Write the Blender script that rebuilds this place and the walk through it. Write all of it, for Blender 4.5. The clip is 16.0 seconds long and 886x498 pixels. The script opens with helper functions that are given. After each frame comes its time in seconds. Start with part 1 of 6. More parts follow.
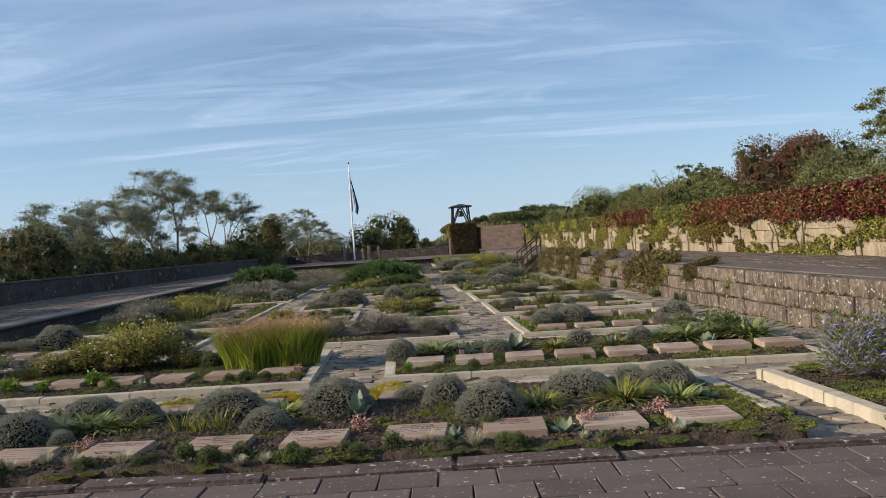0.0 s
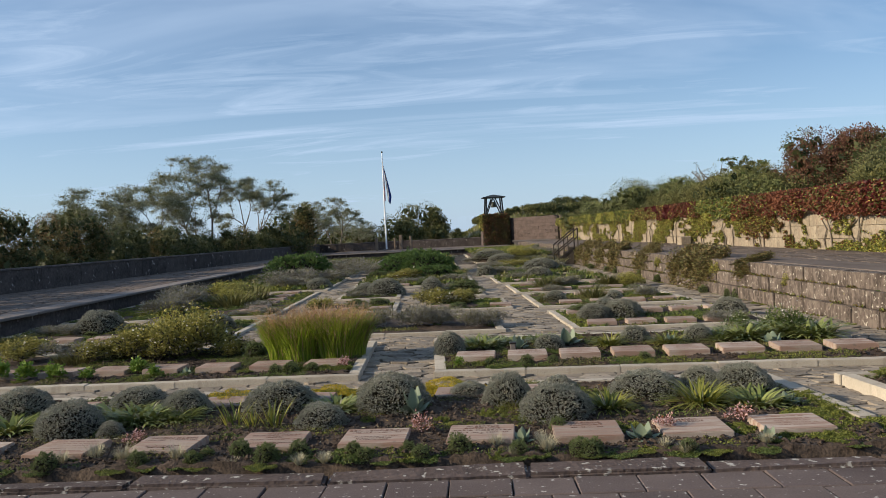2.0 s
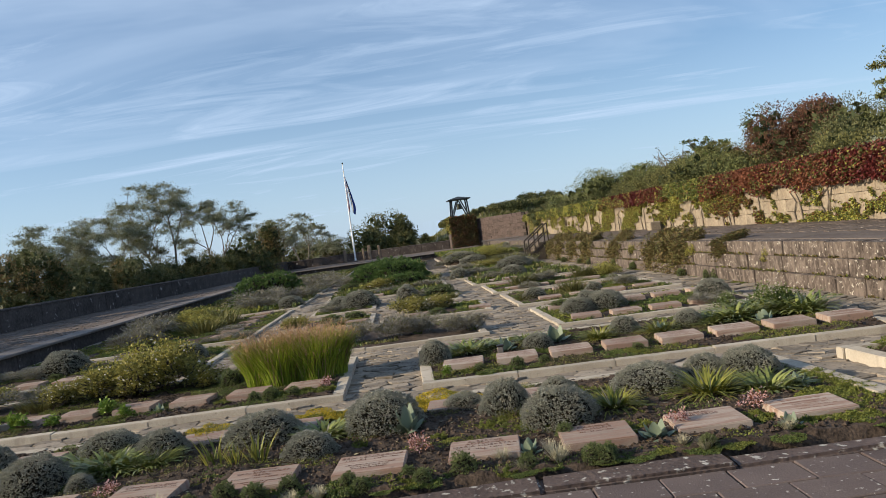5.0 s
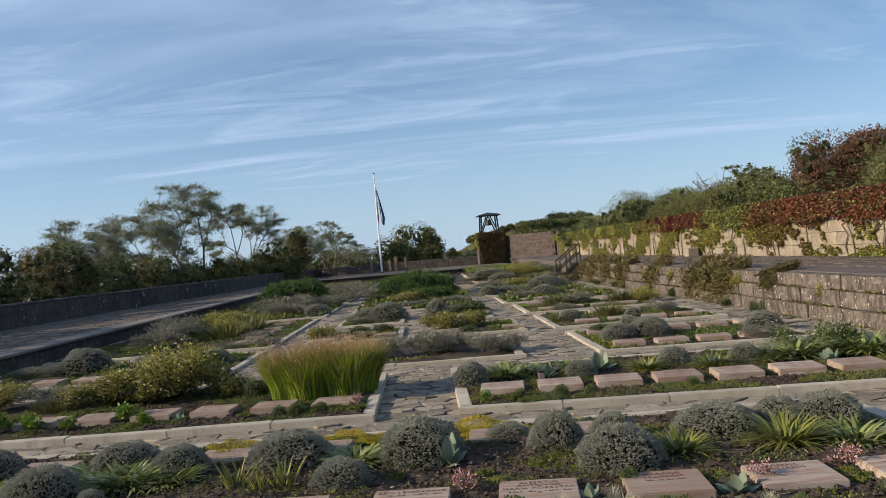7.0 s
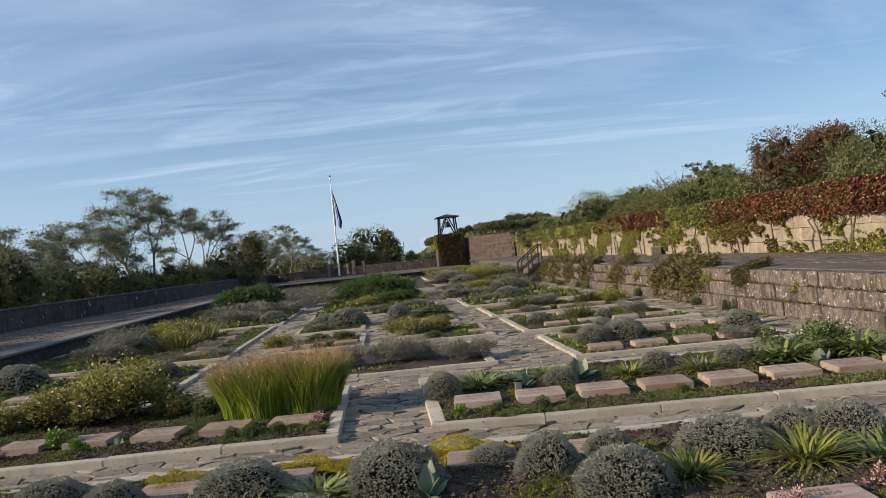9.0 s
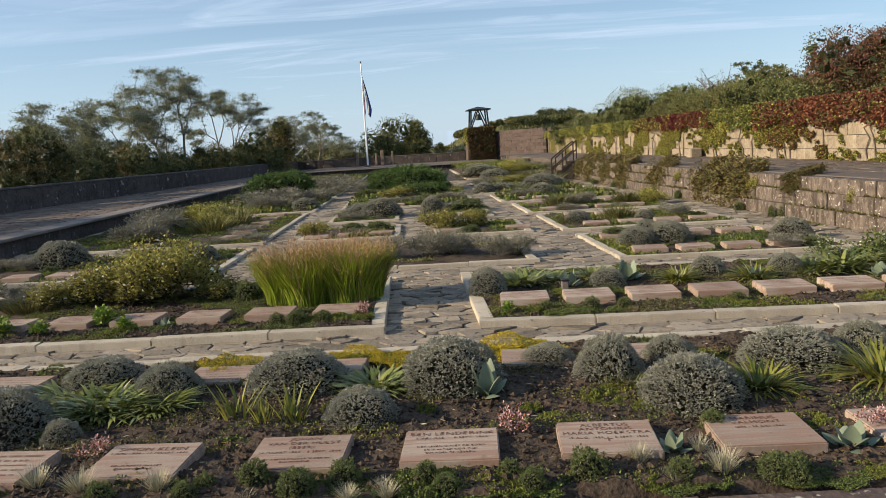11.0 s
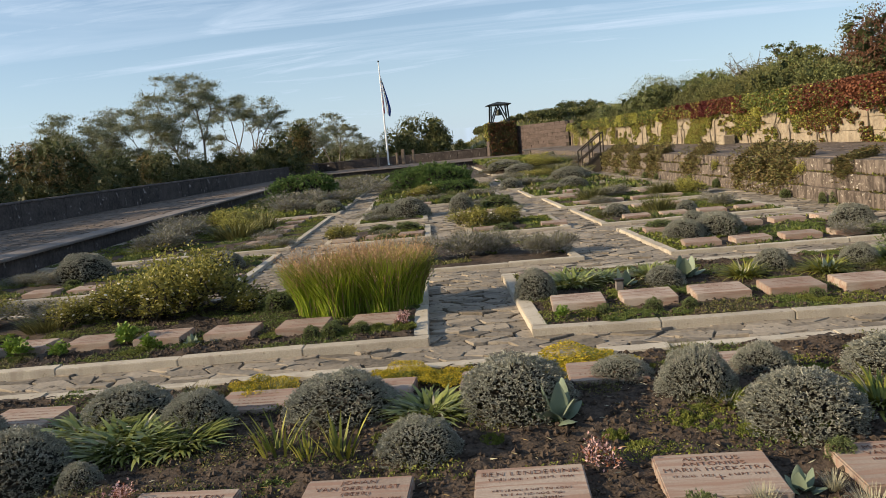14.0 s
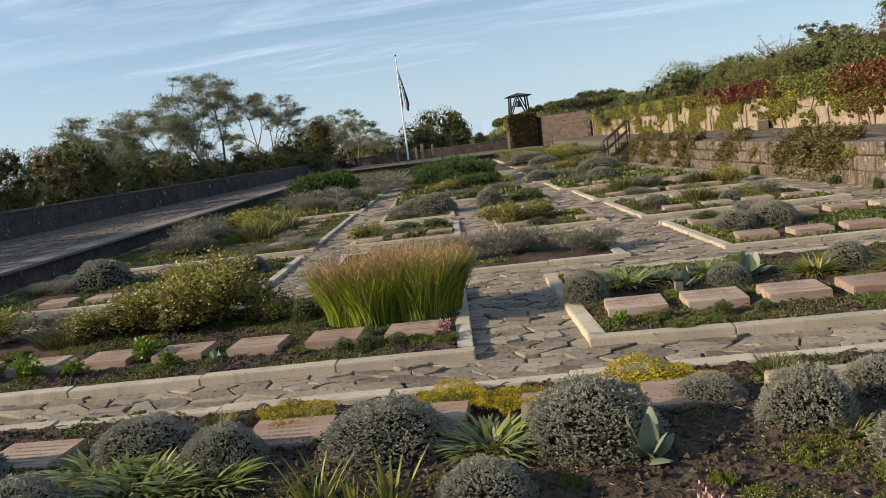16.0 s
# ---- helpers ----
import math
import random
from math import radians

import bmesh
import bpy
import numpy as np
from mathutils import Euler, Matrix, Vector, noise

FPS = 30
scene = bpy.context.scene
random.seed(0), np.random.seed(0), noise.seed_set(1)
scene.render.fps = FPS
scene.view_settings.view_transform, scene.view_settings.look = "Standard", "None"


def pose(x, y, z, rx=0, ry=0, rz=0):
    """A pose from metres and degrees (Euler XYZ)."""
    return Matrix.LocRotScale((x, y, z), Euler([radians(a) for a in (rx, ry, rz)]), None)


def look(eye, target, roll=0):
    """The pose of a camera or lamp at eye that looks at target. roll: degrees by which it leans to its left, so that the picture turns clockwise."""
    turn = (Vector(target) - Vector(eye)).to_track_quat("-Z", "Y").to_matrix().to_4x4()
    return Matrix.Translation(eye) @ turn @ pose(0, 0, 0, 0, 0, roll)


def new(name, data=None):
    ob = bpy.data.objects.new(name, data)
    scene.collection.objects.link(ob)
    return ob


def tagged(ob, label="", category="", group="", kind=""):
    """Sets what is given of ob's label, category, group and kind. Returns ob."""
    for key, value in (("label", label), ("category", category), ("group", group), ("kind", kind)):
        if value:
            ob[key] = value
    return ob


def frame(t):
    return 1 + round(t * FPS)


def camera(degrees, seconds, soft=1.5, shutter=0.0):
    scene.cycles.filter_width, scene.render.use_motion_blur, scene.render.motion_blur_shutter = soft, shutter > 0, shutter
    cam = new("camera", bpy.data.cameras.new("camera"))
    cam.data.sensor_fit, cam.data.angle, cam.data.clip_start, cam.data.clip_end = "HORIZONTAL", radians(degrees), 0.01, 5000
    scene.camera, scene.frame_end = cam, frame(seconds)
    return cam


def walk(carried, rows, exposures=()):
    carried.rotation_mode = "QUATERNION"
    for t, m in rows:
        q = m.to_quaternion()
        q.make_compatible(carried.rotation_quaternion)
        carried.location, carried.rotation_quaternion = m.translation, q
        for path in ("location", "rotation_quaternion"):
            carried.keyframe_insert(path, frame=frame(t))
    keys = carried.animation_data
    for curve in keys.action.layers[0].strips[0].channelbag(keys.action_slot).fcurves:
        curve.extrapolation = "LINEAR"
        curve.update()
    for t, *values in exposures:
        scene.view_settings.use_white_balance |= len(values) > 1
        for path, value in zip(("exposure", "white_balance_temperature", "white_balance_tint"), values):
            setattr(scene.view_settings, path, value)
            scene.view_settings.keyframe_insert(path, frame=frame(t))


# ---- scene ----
cam = camera(60.8, 16.0, soft=0.55)
PATH = [
    (0, (1.329, -8.735, 1.631), (1.207, -6.738, 1.61), -3.7),
    (0.5, (1.273, -8.593, 1.618), (1.15, -6.598, 1.552), -3.9),
    (1, (1.235, -8.436, 1.631), (1.099, -6.441, 1.582), -3.8),
    (1.5, (1.141, -8.402, 1.63), (0.93, -6.413, 1.588), -2.9),
    (2, (1.011, -8.419, 1.646), (0.812, -6.429, 1.604), -2.8),
    (2.5, (0.966, -8.43, 1.649), (0.783, -6.439, 1.605), -3.0),
    (3, (0.95, -8.432, 1.635), (0.775, -6.44, 1.588), -2.9),
    (3.5, (0.945, -8.434, 1.638), (0.782, -6.442, 1.574), -3.1),
    (4, (0.942, -8.404, 1.637), (0.824, -6.409, 1.567), -4.1),
    (4.5, (0.922, -8.212, 1.64), (0.795, -6.216, 1.593), -6.7),
    (4.7, (0.906, -8.132, 1.642), (0.788, -6.136, 1.601), -7.9),
    (6.8, (0.645, -7.624, 1.651), (0.561, -5.626, 1.649), -4.4),
    (7, (0.633, -7.537, 1.657), (0.458, -5.545, 1.667), -4.8),
    (7.5, (0.596, -7.398, 1.634), (0.376, -5.411, 1.642), -4.6),
    (8, (0.535, -7.25, 1.643), (0.528, -5.25, 1.642), -3.5),
    (8.5, (0.5, -7.086, 1.631), (0.602, -5.089, 1.623), -4.1),
    (9, (0.468, -6.846, 1.651), (0.406, -4.847, 1.658), -5.7),
    (9.5, (0.408, -6.73, 1.66), (0.236, -4.738, 1.61), -5.0),
    (10, (0.279, -6.648, 1.66), (0.104, -4.668, 1.447), -4.3),
    (12.5, (0.159, -6.589, 1.659), (0.019, -4.615, 1.374), -3.2),
    (13, (0.121, -6.409, 1.638), (-0.021, -4.435, 1.352), -4.9),
    (13.5, (0.081, -6.211, 1.649), (-0.149, -4.244, 1.374), -6.6),
    (14, (-0.044, -6.059, 1.643), (-0.249, -4.088, 1.373), -5.5),
    (14.5, (-0.157, -5.912, 1.657), (-0.361, -3.941, 1.386), -5.3),
    (15, (-0.199, -5.734, 1.649), (-0.514, -3.775, 1.4), -6.8),
    (15.5, (-0.224, -5.533, 1.641), (-0.641, -3.593, 1.392), -7.5),
    (16, (-0.289, -5.465, 1.646), (-0.547, -3.501, 1.366), -7.0),
]
walk(cam, [(t, look(eye, target, roll)) for t, eye, target, roll in PATH],
     [(0, 0.30, 6500, 10), (0.5, 0.35, 6500, 10), (1.5, 0.29, 6500, 10), (3, 0.29, 6500, 10), (4.5, 0.38, 6550, 10), (7, 0.24, 6400, 10), (8.5, 0.24, 6400, 10), (9.5, 0.34, 6600, 10), (10, 0.46, 6750, 10), (12.5, 0.47, 7000, 10), (14, 0.48, 7100, 10), (15, 0.43, 7050, 10), (15.5, 0.39, 7000, 10), (16, 0.43, 7050, 10)])

# ---- world, sun, exposure ----
SUN_AZ, SUN_EL = radians(-106), radians(22.5)      # heading from +y towards +x, elevation
world = bpy.data.worlds.new("sky")
scene.world = world
world.use_nodes = True
wn, wl = world.node_tree.nodes, world.node_tree.links
wn.clear()


def wnode(kind, **kw):
    n = wn.new(kind)
    for k, v in kw.items():
        n.inputs[k].default_value = v
    return n


sky = wn.new("ShaderNodeTexSky")
sky.sky_type, sky.sun_disc = 'NISHITA', False
sky.sun_elevation, sky.sun_rotation = SUN_EL, SUN_AZ
sky.air_density, sky.dust_density, sky.ozone_density = 1.0, 0.6, 1.6
tc = wn.new("ShaderNodeTexCoord")
sep = wn.new("ShaderNodeSeparateXYZ")
wl.new(tc.outputs["Generated"], sep.inputs[0])
zz = wn.new("ShaderNodeMath"); zz.operation = 'MAXIMUM'; zz.inputs[1].default_value = 0.02
wl.new(sep.outputs[2], zz.inputs[0])
za = wn.new("ShaderNodeMath"); za.operation = 'ADD'; za.inputs[1].default_value = 0.09
wl.new(zz.outputs[0], za.inputs[0])
flat = []
for axis, stretch in ((0, 0.33), (1, 1.0)):
    d = wn.new("ShaderNodeMath"); d.operation = 'DIVIDE'
    wl.new(sep.outputs[axis], d.inputs[0]); wl.new(za.outputs[0], d.inputs[1])
    s = wn.new("ShaderNodeMath"); s.operation = 'MULTIPLY'; s.inputs[1].default_value = stretch
    wl.new(d.outputs[0], s.inputs[0]); flat.append(s)
com = wn.new("ShaderNodeCombineXYZ")
wl.new(flat[0].outputs[0], com.inputs[0]); wl.new(flat[1].outputs[0], com.inputs[1])
rot = wn.new("ShaderNodeVectorRotate"); rot.rotation_type = 'Z_AXIS'; rot.inputs["Angle"].default_value = radians(-7)
wl.new(com.outputs[0], rot.inputs["Vector"])


def cloud(scale, detail, lo, hi, top, dist):
    n = wnode("ShaderNodeTexNoise", Scale=scale, Detail=detail, Roughness=0.62, Distortion=dist)
    wl.new(rot.outputs[0], n.inputs["Vector"])
    r = wn.new("ShaderNodeMapRange")
    r.inputs[1].default_value, r.inputs[2].default_value, r.inputs[4].default_value = lo, hi, top
    wl.new(n.outputs["Fac"], r.inputs[0])
    return r


c1 = cloud(0.62, 6, 0.37, 0.71, 0.92, 0.8)
c2 = cloud(2.3, 7, 0.50, 0.80, 0.55, 1.3)
both = wn.new("ShaderNodeMath"); both.operation = 'ADD'; both.use_clamp = True
wl.new(c1.outputs[0], both.inputs[0]); wl.new(c2.outputs[0], both.inputs[1])
# thin haze low over the horizon
hz = wn.new("ShaderNodeMapRange")
hz.inputs[1].default_value, hz.inputs[2].default_value, hz.inputs[3].default_value, hz.inputs[4].default_value = 0.0, 0.28, 0.72, 0.0
wl.new(sep.outputs[2], hz.inputs[0])
cov = wn.new("ShaderNodeMath"); cov.operation = 'MAXIMUM'; cov.use_clamp = True
wl.new(both.outputs[0], cov.inputs[0]); wl.new(hz.outputs[0], cov.inputs[1])
tint = wn.new("ShaderNodeMix"); tint.data_type = 'RGBA'; tint.blend_type = 'MULTIPLY'
tint.inputs[0].default_value = 1.0
tint.inputs[7].default_value = (0.74, 0.97, 1.18, 1)
wl.new(sky.outputs[0], tint.inputs[6])
mixc = wn.new("ShaderNodeMix"); mixc.data_type = 'RGBA'
mixc.inputs[7].default_value = (5.35, 6.85, 9.0, 1)
wl.new(cov.outputs[0], mixc.inputs[0]); wl.new(tint.outputs[2], mixc.inputs[6])
bg = wnode("ShaderNodeBackground", Strength=0.085)
wl.new(mixc.outputs[2], bg.inputs[0])
wo = wn.new("ShaderNodeOutputWorld")
wl.new(bg.outputs[0], wo.inputs[0])

sun = new("sun", bpy.data.lights.new("sun", 'SUN'))
sun.data.energy, sun.data.angle, sun.data.color = 5.0, radians(0.6), (1.0, 0.84, 0.62)
sdir = Vector((math.sin(SUN_AZ) * math.cos(SUN_EL), math.cos(SUN_AZ) * math.cos(SUN_EL), math.sin(SUN_EL)))
sun.matrix_world = look(sdir * 100, (0, 0, 0))

# ---- materials ----
def mat(name, dark, light, scale=6.0, rough=0.85, bump=0.3, fine=60.0, spots=None, island=0.0, spot_at=0.62, metal=0.0, coarse=0.5, thin=0.0, spot_scale=17.0, grain=None, streak=None, bands=(2.2, 24.0, 14.0)):
    """Two scales of mottling between dark and light, fine bump, optional spots (lichen, stains), optional variation by piece."""
    m = bpy.data.materials.new(name)
    m.use_nodes = True
    n, l = m.node_tree.nodes, m.node_tree.links
    b = n["Principled BSDF"]
    b.inputs["Roughness"].default_value, b.inputs["Metallic"].default_value = rough, metal
    b.inputs["Specular IOR Level"].default_value = 0.25
    co = n.new("ShaderNodeTexCoord")
    geo = n.new("ShaderNodeObjectInfo")
    off = n.new("ShaderNodeVectorMath"); off.operation = 'ADD'
    l.new(co.outputs["Object"], off.inputs[0]); l.new(geo.outputs["Random"], off.inputs[1])
    big = n.new("ShaderNodeTexNoise"); big.inputs["Scale"].default_value = scale; big.inputs["Detail"].default_value = 6
    sm = n.new("ShaderNodeTexNoise"); sm.inputs["Scale"].default_value = fine; sm.inputs["Detail"].default_value = 4
    l.new(off.outputs[0], big.inputs["Vector"]); l.new(off.outputs[0], sm.inputs["Vector"])
    add = n.new("ShaderNodeMix"); add.inputs[0].default_value = 1 - coarse
    l.new(big.outputs["Fac"], add.inputs[2]); l.new(sm.outputs["Fac"], add.inputs[3])
    fac = add.outputs[0]
    con = n.new("ShaderNodeMapRange"); con.inputs[1].default_value, con.inputs[2].default_value = 0.33, 0.67
    l.new(fac, con.inputs[0]); fac = con.outputs[0]
    if island:
        isl = n.new("ShaderNodeNewGeometry")
        both = n.new("ShaderNodeMath"); both.operation = 'ADD'
        l.new(isl.outputs["Random Per Island"], both.inputs[0]); l.new(geo.outputs["Random"], both.inputs[1])
        fr = n.new("ShaderNodeMath"); fr.operation = 'FRACT'; l.new(both.outputs[0], fr.inputs[0])
        mx = n.new("ShaderNodeMix"); mx.inputs[0].default_value = island
        l.new(fac, mx.inputs[2]); l.new(fr.outputs[0], mx.inputs[3]); fac = mx.outputs[0]
    col = n.new("ShaderNodeMix"); col.data_type = 'RGBA'
    col.inputs[6].default_value, col.inputs[7].default_value = (*dark, 1), (*light, 1)
    l.new(fac, col.inputs[0])
    out = col.outputs[2]
    for extra, stretch, lo, hi, most in ((grain, bands, 0.45, 0.60, 0.8), (streak, (7.0, 7.0, 0.8), 0.50, 0.66, 0.7)):
        if extra:                                   # bands of another colour: bedding of the stone, runs of rain
            mp = n.new("ShaderNodeVectorMath"); mp.operation = 'MULTIPLY'; mp.inputs[1].default_value = stretch
            l.new(off.outputs[0], mp.inputs[0])
            gn = n.new("ShaderNodeTexNoise"); gn.inputs["Scale"].default_value = 1.0; gn.inputs["Detail"].default_value = 5; gn.inputs["Distortion"].default_value = 0.6
            l.new(mp.outputs[0], gn.inputs["Vector"])
            gr = n.new("ShaderNodeMapRange"); gr.inputs[1].default_value, gr.inputs[2].default_value, gr.inputs[4].default_value = lo, hi, most
            l.new(gn.outputs["Fac"], gr.inputs[0])
            c3 = n.new("ShaderNodeMix"); c3.data_type = 'RGBA'; c3.inputs[7].default_value = (*extra, 1)
            l.new(gr.outputs[0], c3.inputs[0]); l.new(out, c3.inputs[6]); out = c3.outputs[2]
    if spots:
        sp = n.new("ShaderNodeTexNoise"); sp.inputs["Scale"].default_value = spot_scale; sp.inputs["Detail"].default_value = 3
        l.new(off.outputs[0], sp.inputs["Vector"])
        mr = n.new("ShaderNodeMapRange"); mr.inputs[1].default_value, mr.inputs[2].default_value = spot_at, spot_at + 0.09
        l.new(sp.outputs["Fac"], mr.inputs[0])
        c2 = n.new("ShaderNodeMix"); c2.data_type = 'RGBA'; c2.inputs[7].default_value = (*spots, 1)
        l.new(mr.outputs[0], c2.inputs[0]); l.new(out, c2.inputs[6]); out = c2.outputs[2]
    l.new(out, b.inputs["Base Color"])
    if bump:
        bp = n.new("ShaderNodeBump"); bp.inputs["Strength"].default_value = bump; bp.inputs["Distance"].default_value = 0.02
        l.new(add.outputs[0], bp.inputs["Height"]); l.new(bp.outputs[0], b.inputs["Normal"])
    if thin:
        tr = n.new("ShaderNodeBsdfTranslucent"); l.new(out, tr.inputs[0])
        ms = n.new("ShaderNodeMixShader"); ms.inputs[0].default_value = thin
        l.new(b.outputs[0], ms.inputs[1]); l.new(tr.outputs[0], ms.inputs[2])
        l.new(ms.outputs[0], n["Material Output"].inputs[0])
    return m


def leafmat(name, dark, light, rough=0.6, thin=0.16):
    return mat(name, dark, light, scale=3.0, rough=rough, bump=0, island=0.75, thin=thin)


M_PAVE = mat("paving_stone", (0.075, 0.056, 0.052), (0.155, 0.121, 0.110), 3, 0.8, 0.4, 90, (0.50, 0.48, 0.44), 0.4, 0.645, spot_scale=26.0)
M_EDGE = mat("edge_stone", (0.04, 0.029, 0.027), (0.145, 0.110, 0.098), 5, 0.85, 1.0, 30, (0.42, 0.40, 0.36), 0.35, 0.60)
M_JOINT = mat("sandy_joint", (0.022, 0.018, 0.013), (0.075, 0.062, 0.046), 4, 0.95, 0.6, 50)
M_KERB = mat("pale_kerb_stone", (0.30, 0.26, 0.205), (0.54, 0.485, 0.40), 2.2, 0.85, 0.12, 90, (0.20, 0.17, 0.13), 0.3, 0.66, streak=(0.30, 0.26, 0.21))
M_FLAG = mat("flagstone", (0.10, 0.084, 0.066), (0.35, 0.30, 0.24), 3.2, 0.85, 0.9, 22, (0.06, 0.05, 0.04), 0.6, 0.60)
M_PATHSAND = mat("trodden_sand", (0.026, 0.022, 0.017), (0.115, 0.096, 0.075), 5, 0.95, 0.9, 40)
M_SLAB = mat("pink_sandstone", (0.22, 0.166, 0.134), (0.47, 0.39, 0.325), 3.0, 0.8, 0.2, 80, (0.19, 0.145, 0.115), 0.6, 0.66, grain=(0.27, 0.165, 0.122))
M_CARVE = mat("carved_letters", (0.10, 0.044, 0.030), (0.165, 0.078, 0.055), 8, 0.9, 0)
M_WORN = mat("worn_letters", (0.19, 0.105, 0.075), (0.27, 0.16, 0.12), 8, 0.9, 0)
M_SOIL = mat("dark_garden_soil", (0.012, 0.0085, 0.006), (0.11, 0.080, 0.060), 9, 0.95, 1.0, 55)
M_TURF = mat("mossy_turf", (0.03, 0.045, 0.012), (0.13, 0.15, 0.04), 1.6, 0.95, 1.0, 30)
M_DUNE = mat("dune_grass_ground", (0.07, 0.075, 0.028), (0.23, 0.20, 0.09), 0.25, 0.95, 0.8, 4)
M_WALL = mat("weathered_wall_block", (0.045, 0.035, 0.030), (0.150, 0.119, 0.099), 3.0, 0.9, 0.9, 24, (0.44, 0.40, 0.34), 0.12, 0.615, spot_scale=19.0, streak=(0.042, 0.032, 0.027), grain=(0.185, 0.15, 0.126), bands=(11.0, 11.0, 5.0))
M_WALLCORE = mat("wall_core", (0.025, 0.02, 0.016), (0.06, 0.05, 0.04), 4, 0.95, 0.5)
M_SAND = mat("yellow_sandstone", (0.175, 0.142, 0.106), (0.40, 0.338, 0.25), 1.4, 0.9, 0.8, 12, (0.17, 0.125, 0.085), 0.12, 0.60, streak=(0.26, 0.20, 0.145))
M_PINKWALL = mat("pinkish_stone_wall", (0.045, 0.034, 0.031), (0.135, 0.100, 0.090), 2.6, 0.9, 0.8, 14, (0.19, 0.15, 0.13), 0.3, 0.6)
M_PARA = mat("dark_parapet_concrete", (0.018, 0.015, 0.014), (0.115, 0.095, 0.088), 1.8, 0.9, 0.8, 14, (0.30, 0.28, 0.27), 0.25, 0.65, spot_scale=5.0)
M_CAP = mat("parapet_cap", (0.045, 0.038, 0.036), (0.16, 0.138, 0.13), 2.2, 0.9, 0.5, 20)
M_TERR = mat("terrace_paving", (0.078, 0.061, 0.051), (0.170, 0.137, 0.115), 1.0, 0.85, 0.5, 14, (0.10, 0.08, 0.07), 0.4, 0.6)
M_COPE = mat("pale_coping", (0.12, 0.103, 0.095), (0.235, 0.205, 0.19), 1.2, 0.85, 0.4, 30, None, 0.3)
M_BARK = mat("grey_bark", (0.09, 0.075, 0.06), (0.24, 0.205, 0.165), 8, 0.95, 0.7, 40)
M_WOOD = mat("weathered_wood", (0.12, 0.09, 0.065), (0.26, 0.20, 0.15), 6, 0.85, 0.5, 50)
M_DARKWOOD = mat("dark_painted_timber", (0.012, 0.016, 0.018), (0.035, 0.042, 0.046), 6, 0.6, 0.2, 50)
M_METAL = mat("dark_iron", (0.02, 0.018, 0.017), (0.05, 0.042, 0.038), 10, 0.5, 0.1, 60, metal=0.6)
M_BRONZE = mat("bronze", (0.03, 0.035, 0.03), (0.08, 0.085, 0.07), 10, 0.45, 0.1, 60, metal=0.8)
M_WHITE = mat("white_paint", (0.70, 0.72, 0.74), (0.84, 0.85, 0.86), 4, 0.4, 0.05, 40)
M_FBLUE = mat("blue_cloth", (0.02, 0.05, 0.24), (0.035, 0.08, 0.33), 6, 0.8, 0.1, thin=0.2)
M_FWHITE = mat("white_cloth", (0.65, 0.66, 0.68), (0.8, 0.8, 0.8), 6, 0.8, 0.1, thin=0.2)
M_FRED = mat("red_cloth", (0.30, 0.02, 0.025), (0.45, 0.04, 0.04), 6, 0.8, 0.1, thin=0.2)
L_GREY = leafmat("grey_green_sprigs", (0.085, 0.088, 0.068), (0.52, 0.52, 0.435), 0.7, 0.15)
L_LAV = leafmat("dull_lavender_sprigs", (0.09, 0.088, 0.076), (0.33, 0.315, 0.27), 0.6, 0.15)
L_STRAP = leafmat("strap_leaves", (0.045, 0.07, 0.017), (0.33, 0.36, 0.11), 0.36)
L_YSTRAP = leafmat("yellowing_strap_leaves", (0.05, 0.085, 0.016), (0.31, 0.29, 0.055), 0.55)
L_GREEN = leafmat("mid_green_leaves", (0.04, 0.065, 0.018), (0.17, 0.21, 0.055))
L_BRIGHT = leafmat("bright_green_leaves", (0.08, 0.15, 0.02), (0.24, 0.33, 0.06))
# plant cores, coloured near black to deepen the shade in leaf gaps
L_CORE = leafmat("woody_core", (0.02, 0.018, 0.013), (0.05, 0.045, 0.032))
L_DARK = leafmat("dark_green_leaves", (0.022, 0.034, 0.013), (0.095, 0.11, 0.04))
L_DUNE = leafmat("dune_shrub_leaves", (0.06, 0.078, 0.027), (0.27, 0.285, 0.11))
L_SCRUB = leafmat("dull_scrub_leaves", (0.05, 0.058, 0.026), (0.20, 0.20, 0.085))
L_RUSSET = leafmat("russet_leaves", (0.07, 0.036, 0.024), (0.21, 0.10, 0.06))
L_OLIVE = leafmat("olive_leaves", (0.055, 0.06, 0.02), (0.22, 0.21, 0.075))
L_ROSE = leafmat("yellowish_rose_leaves", (0.095, 0.10, 0.026), (0.44, 0.39, 0.10), 0.55, 0.25)
L_SILVER = leafmat("silvery_green_leaves", (0.12, 0.135, 0.095), (0.36, 0.38, 0.27))
L_BROWN = leafmat("autumn_brown_leaves", (0.09, 0.06, 0.025), (0.29, 0.20, 0.08))
L_RED = leafmat("dark_red_vine_leaves", (0.045, 0.010, 0.012), (0.17, 0.035, 0.03), 0.45)
L_RUST = leafmat("rusty_leaves", (0.10, 0.035, 0.022), (0.28, 0.11, 0.055))
L_YELL = leafmat("yellow_green_vine_leaves", (0.18, 0.19, 0.038), (0.50, 0.465, 0.115), 0.5)
L_SEDUM = leafmat("yellow_sedum", (0.24, 0.23, 0.018), (0.62, 0.43, 0.035))
L_MOSS = leafmat("yellow_green_moss", (0.07, 0.09, 0.018), (0.24, 0.255, 0.055))
L_HEATH = leafmat("heath_sprigs", (0.05, 0.075, 0.028), (0.25, 0.29, 0.115))
L_JUN = leafmat("juniper_needles", (0.035, 0.075, 0.02), (0.14, 0.215, 0.06))
L_GLAUC = leafmat("glaucous_leaves", (0.11, 0.15, 0.105), (0.28, 0.33, 0.24))
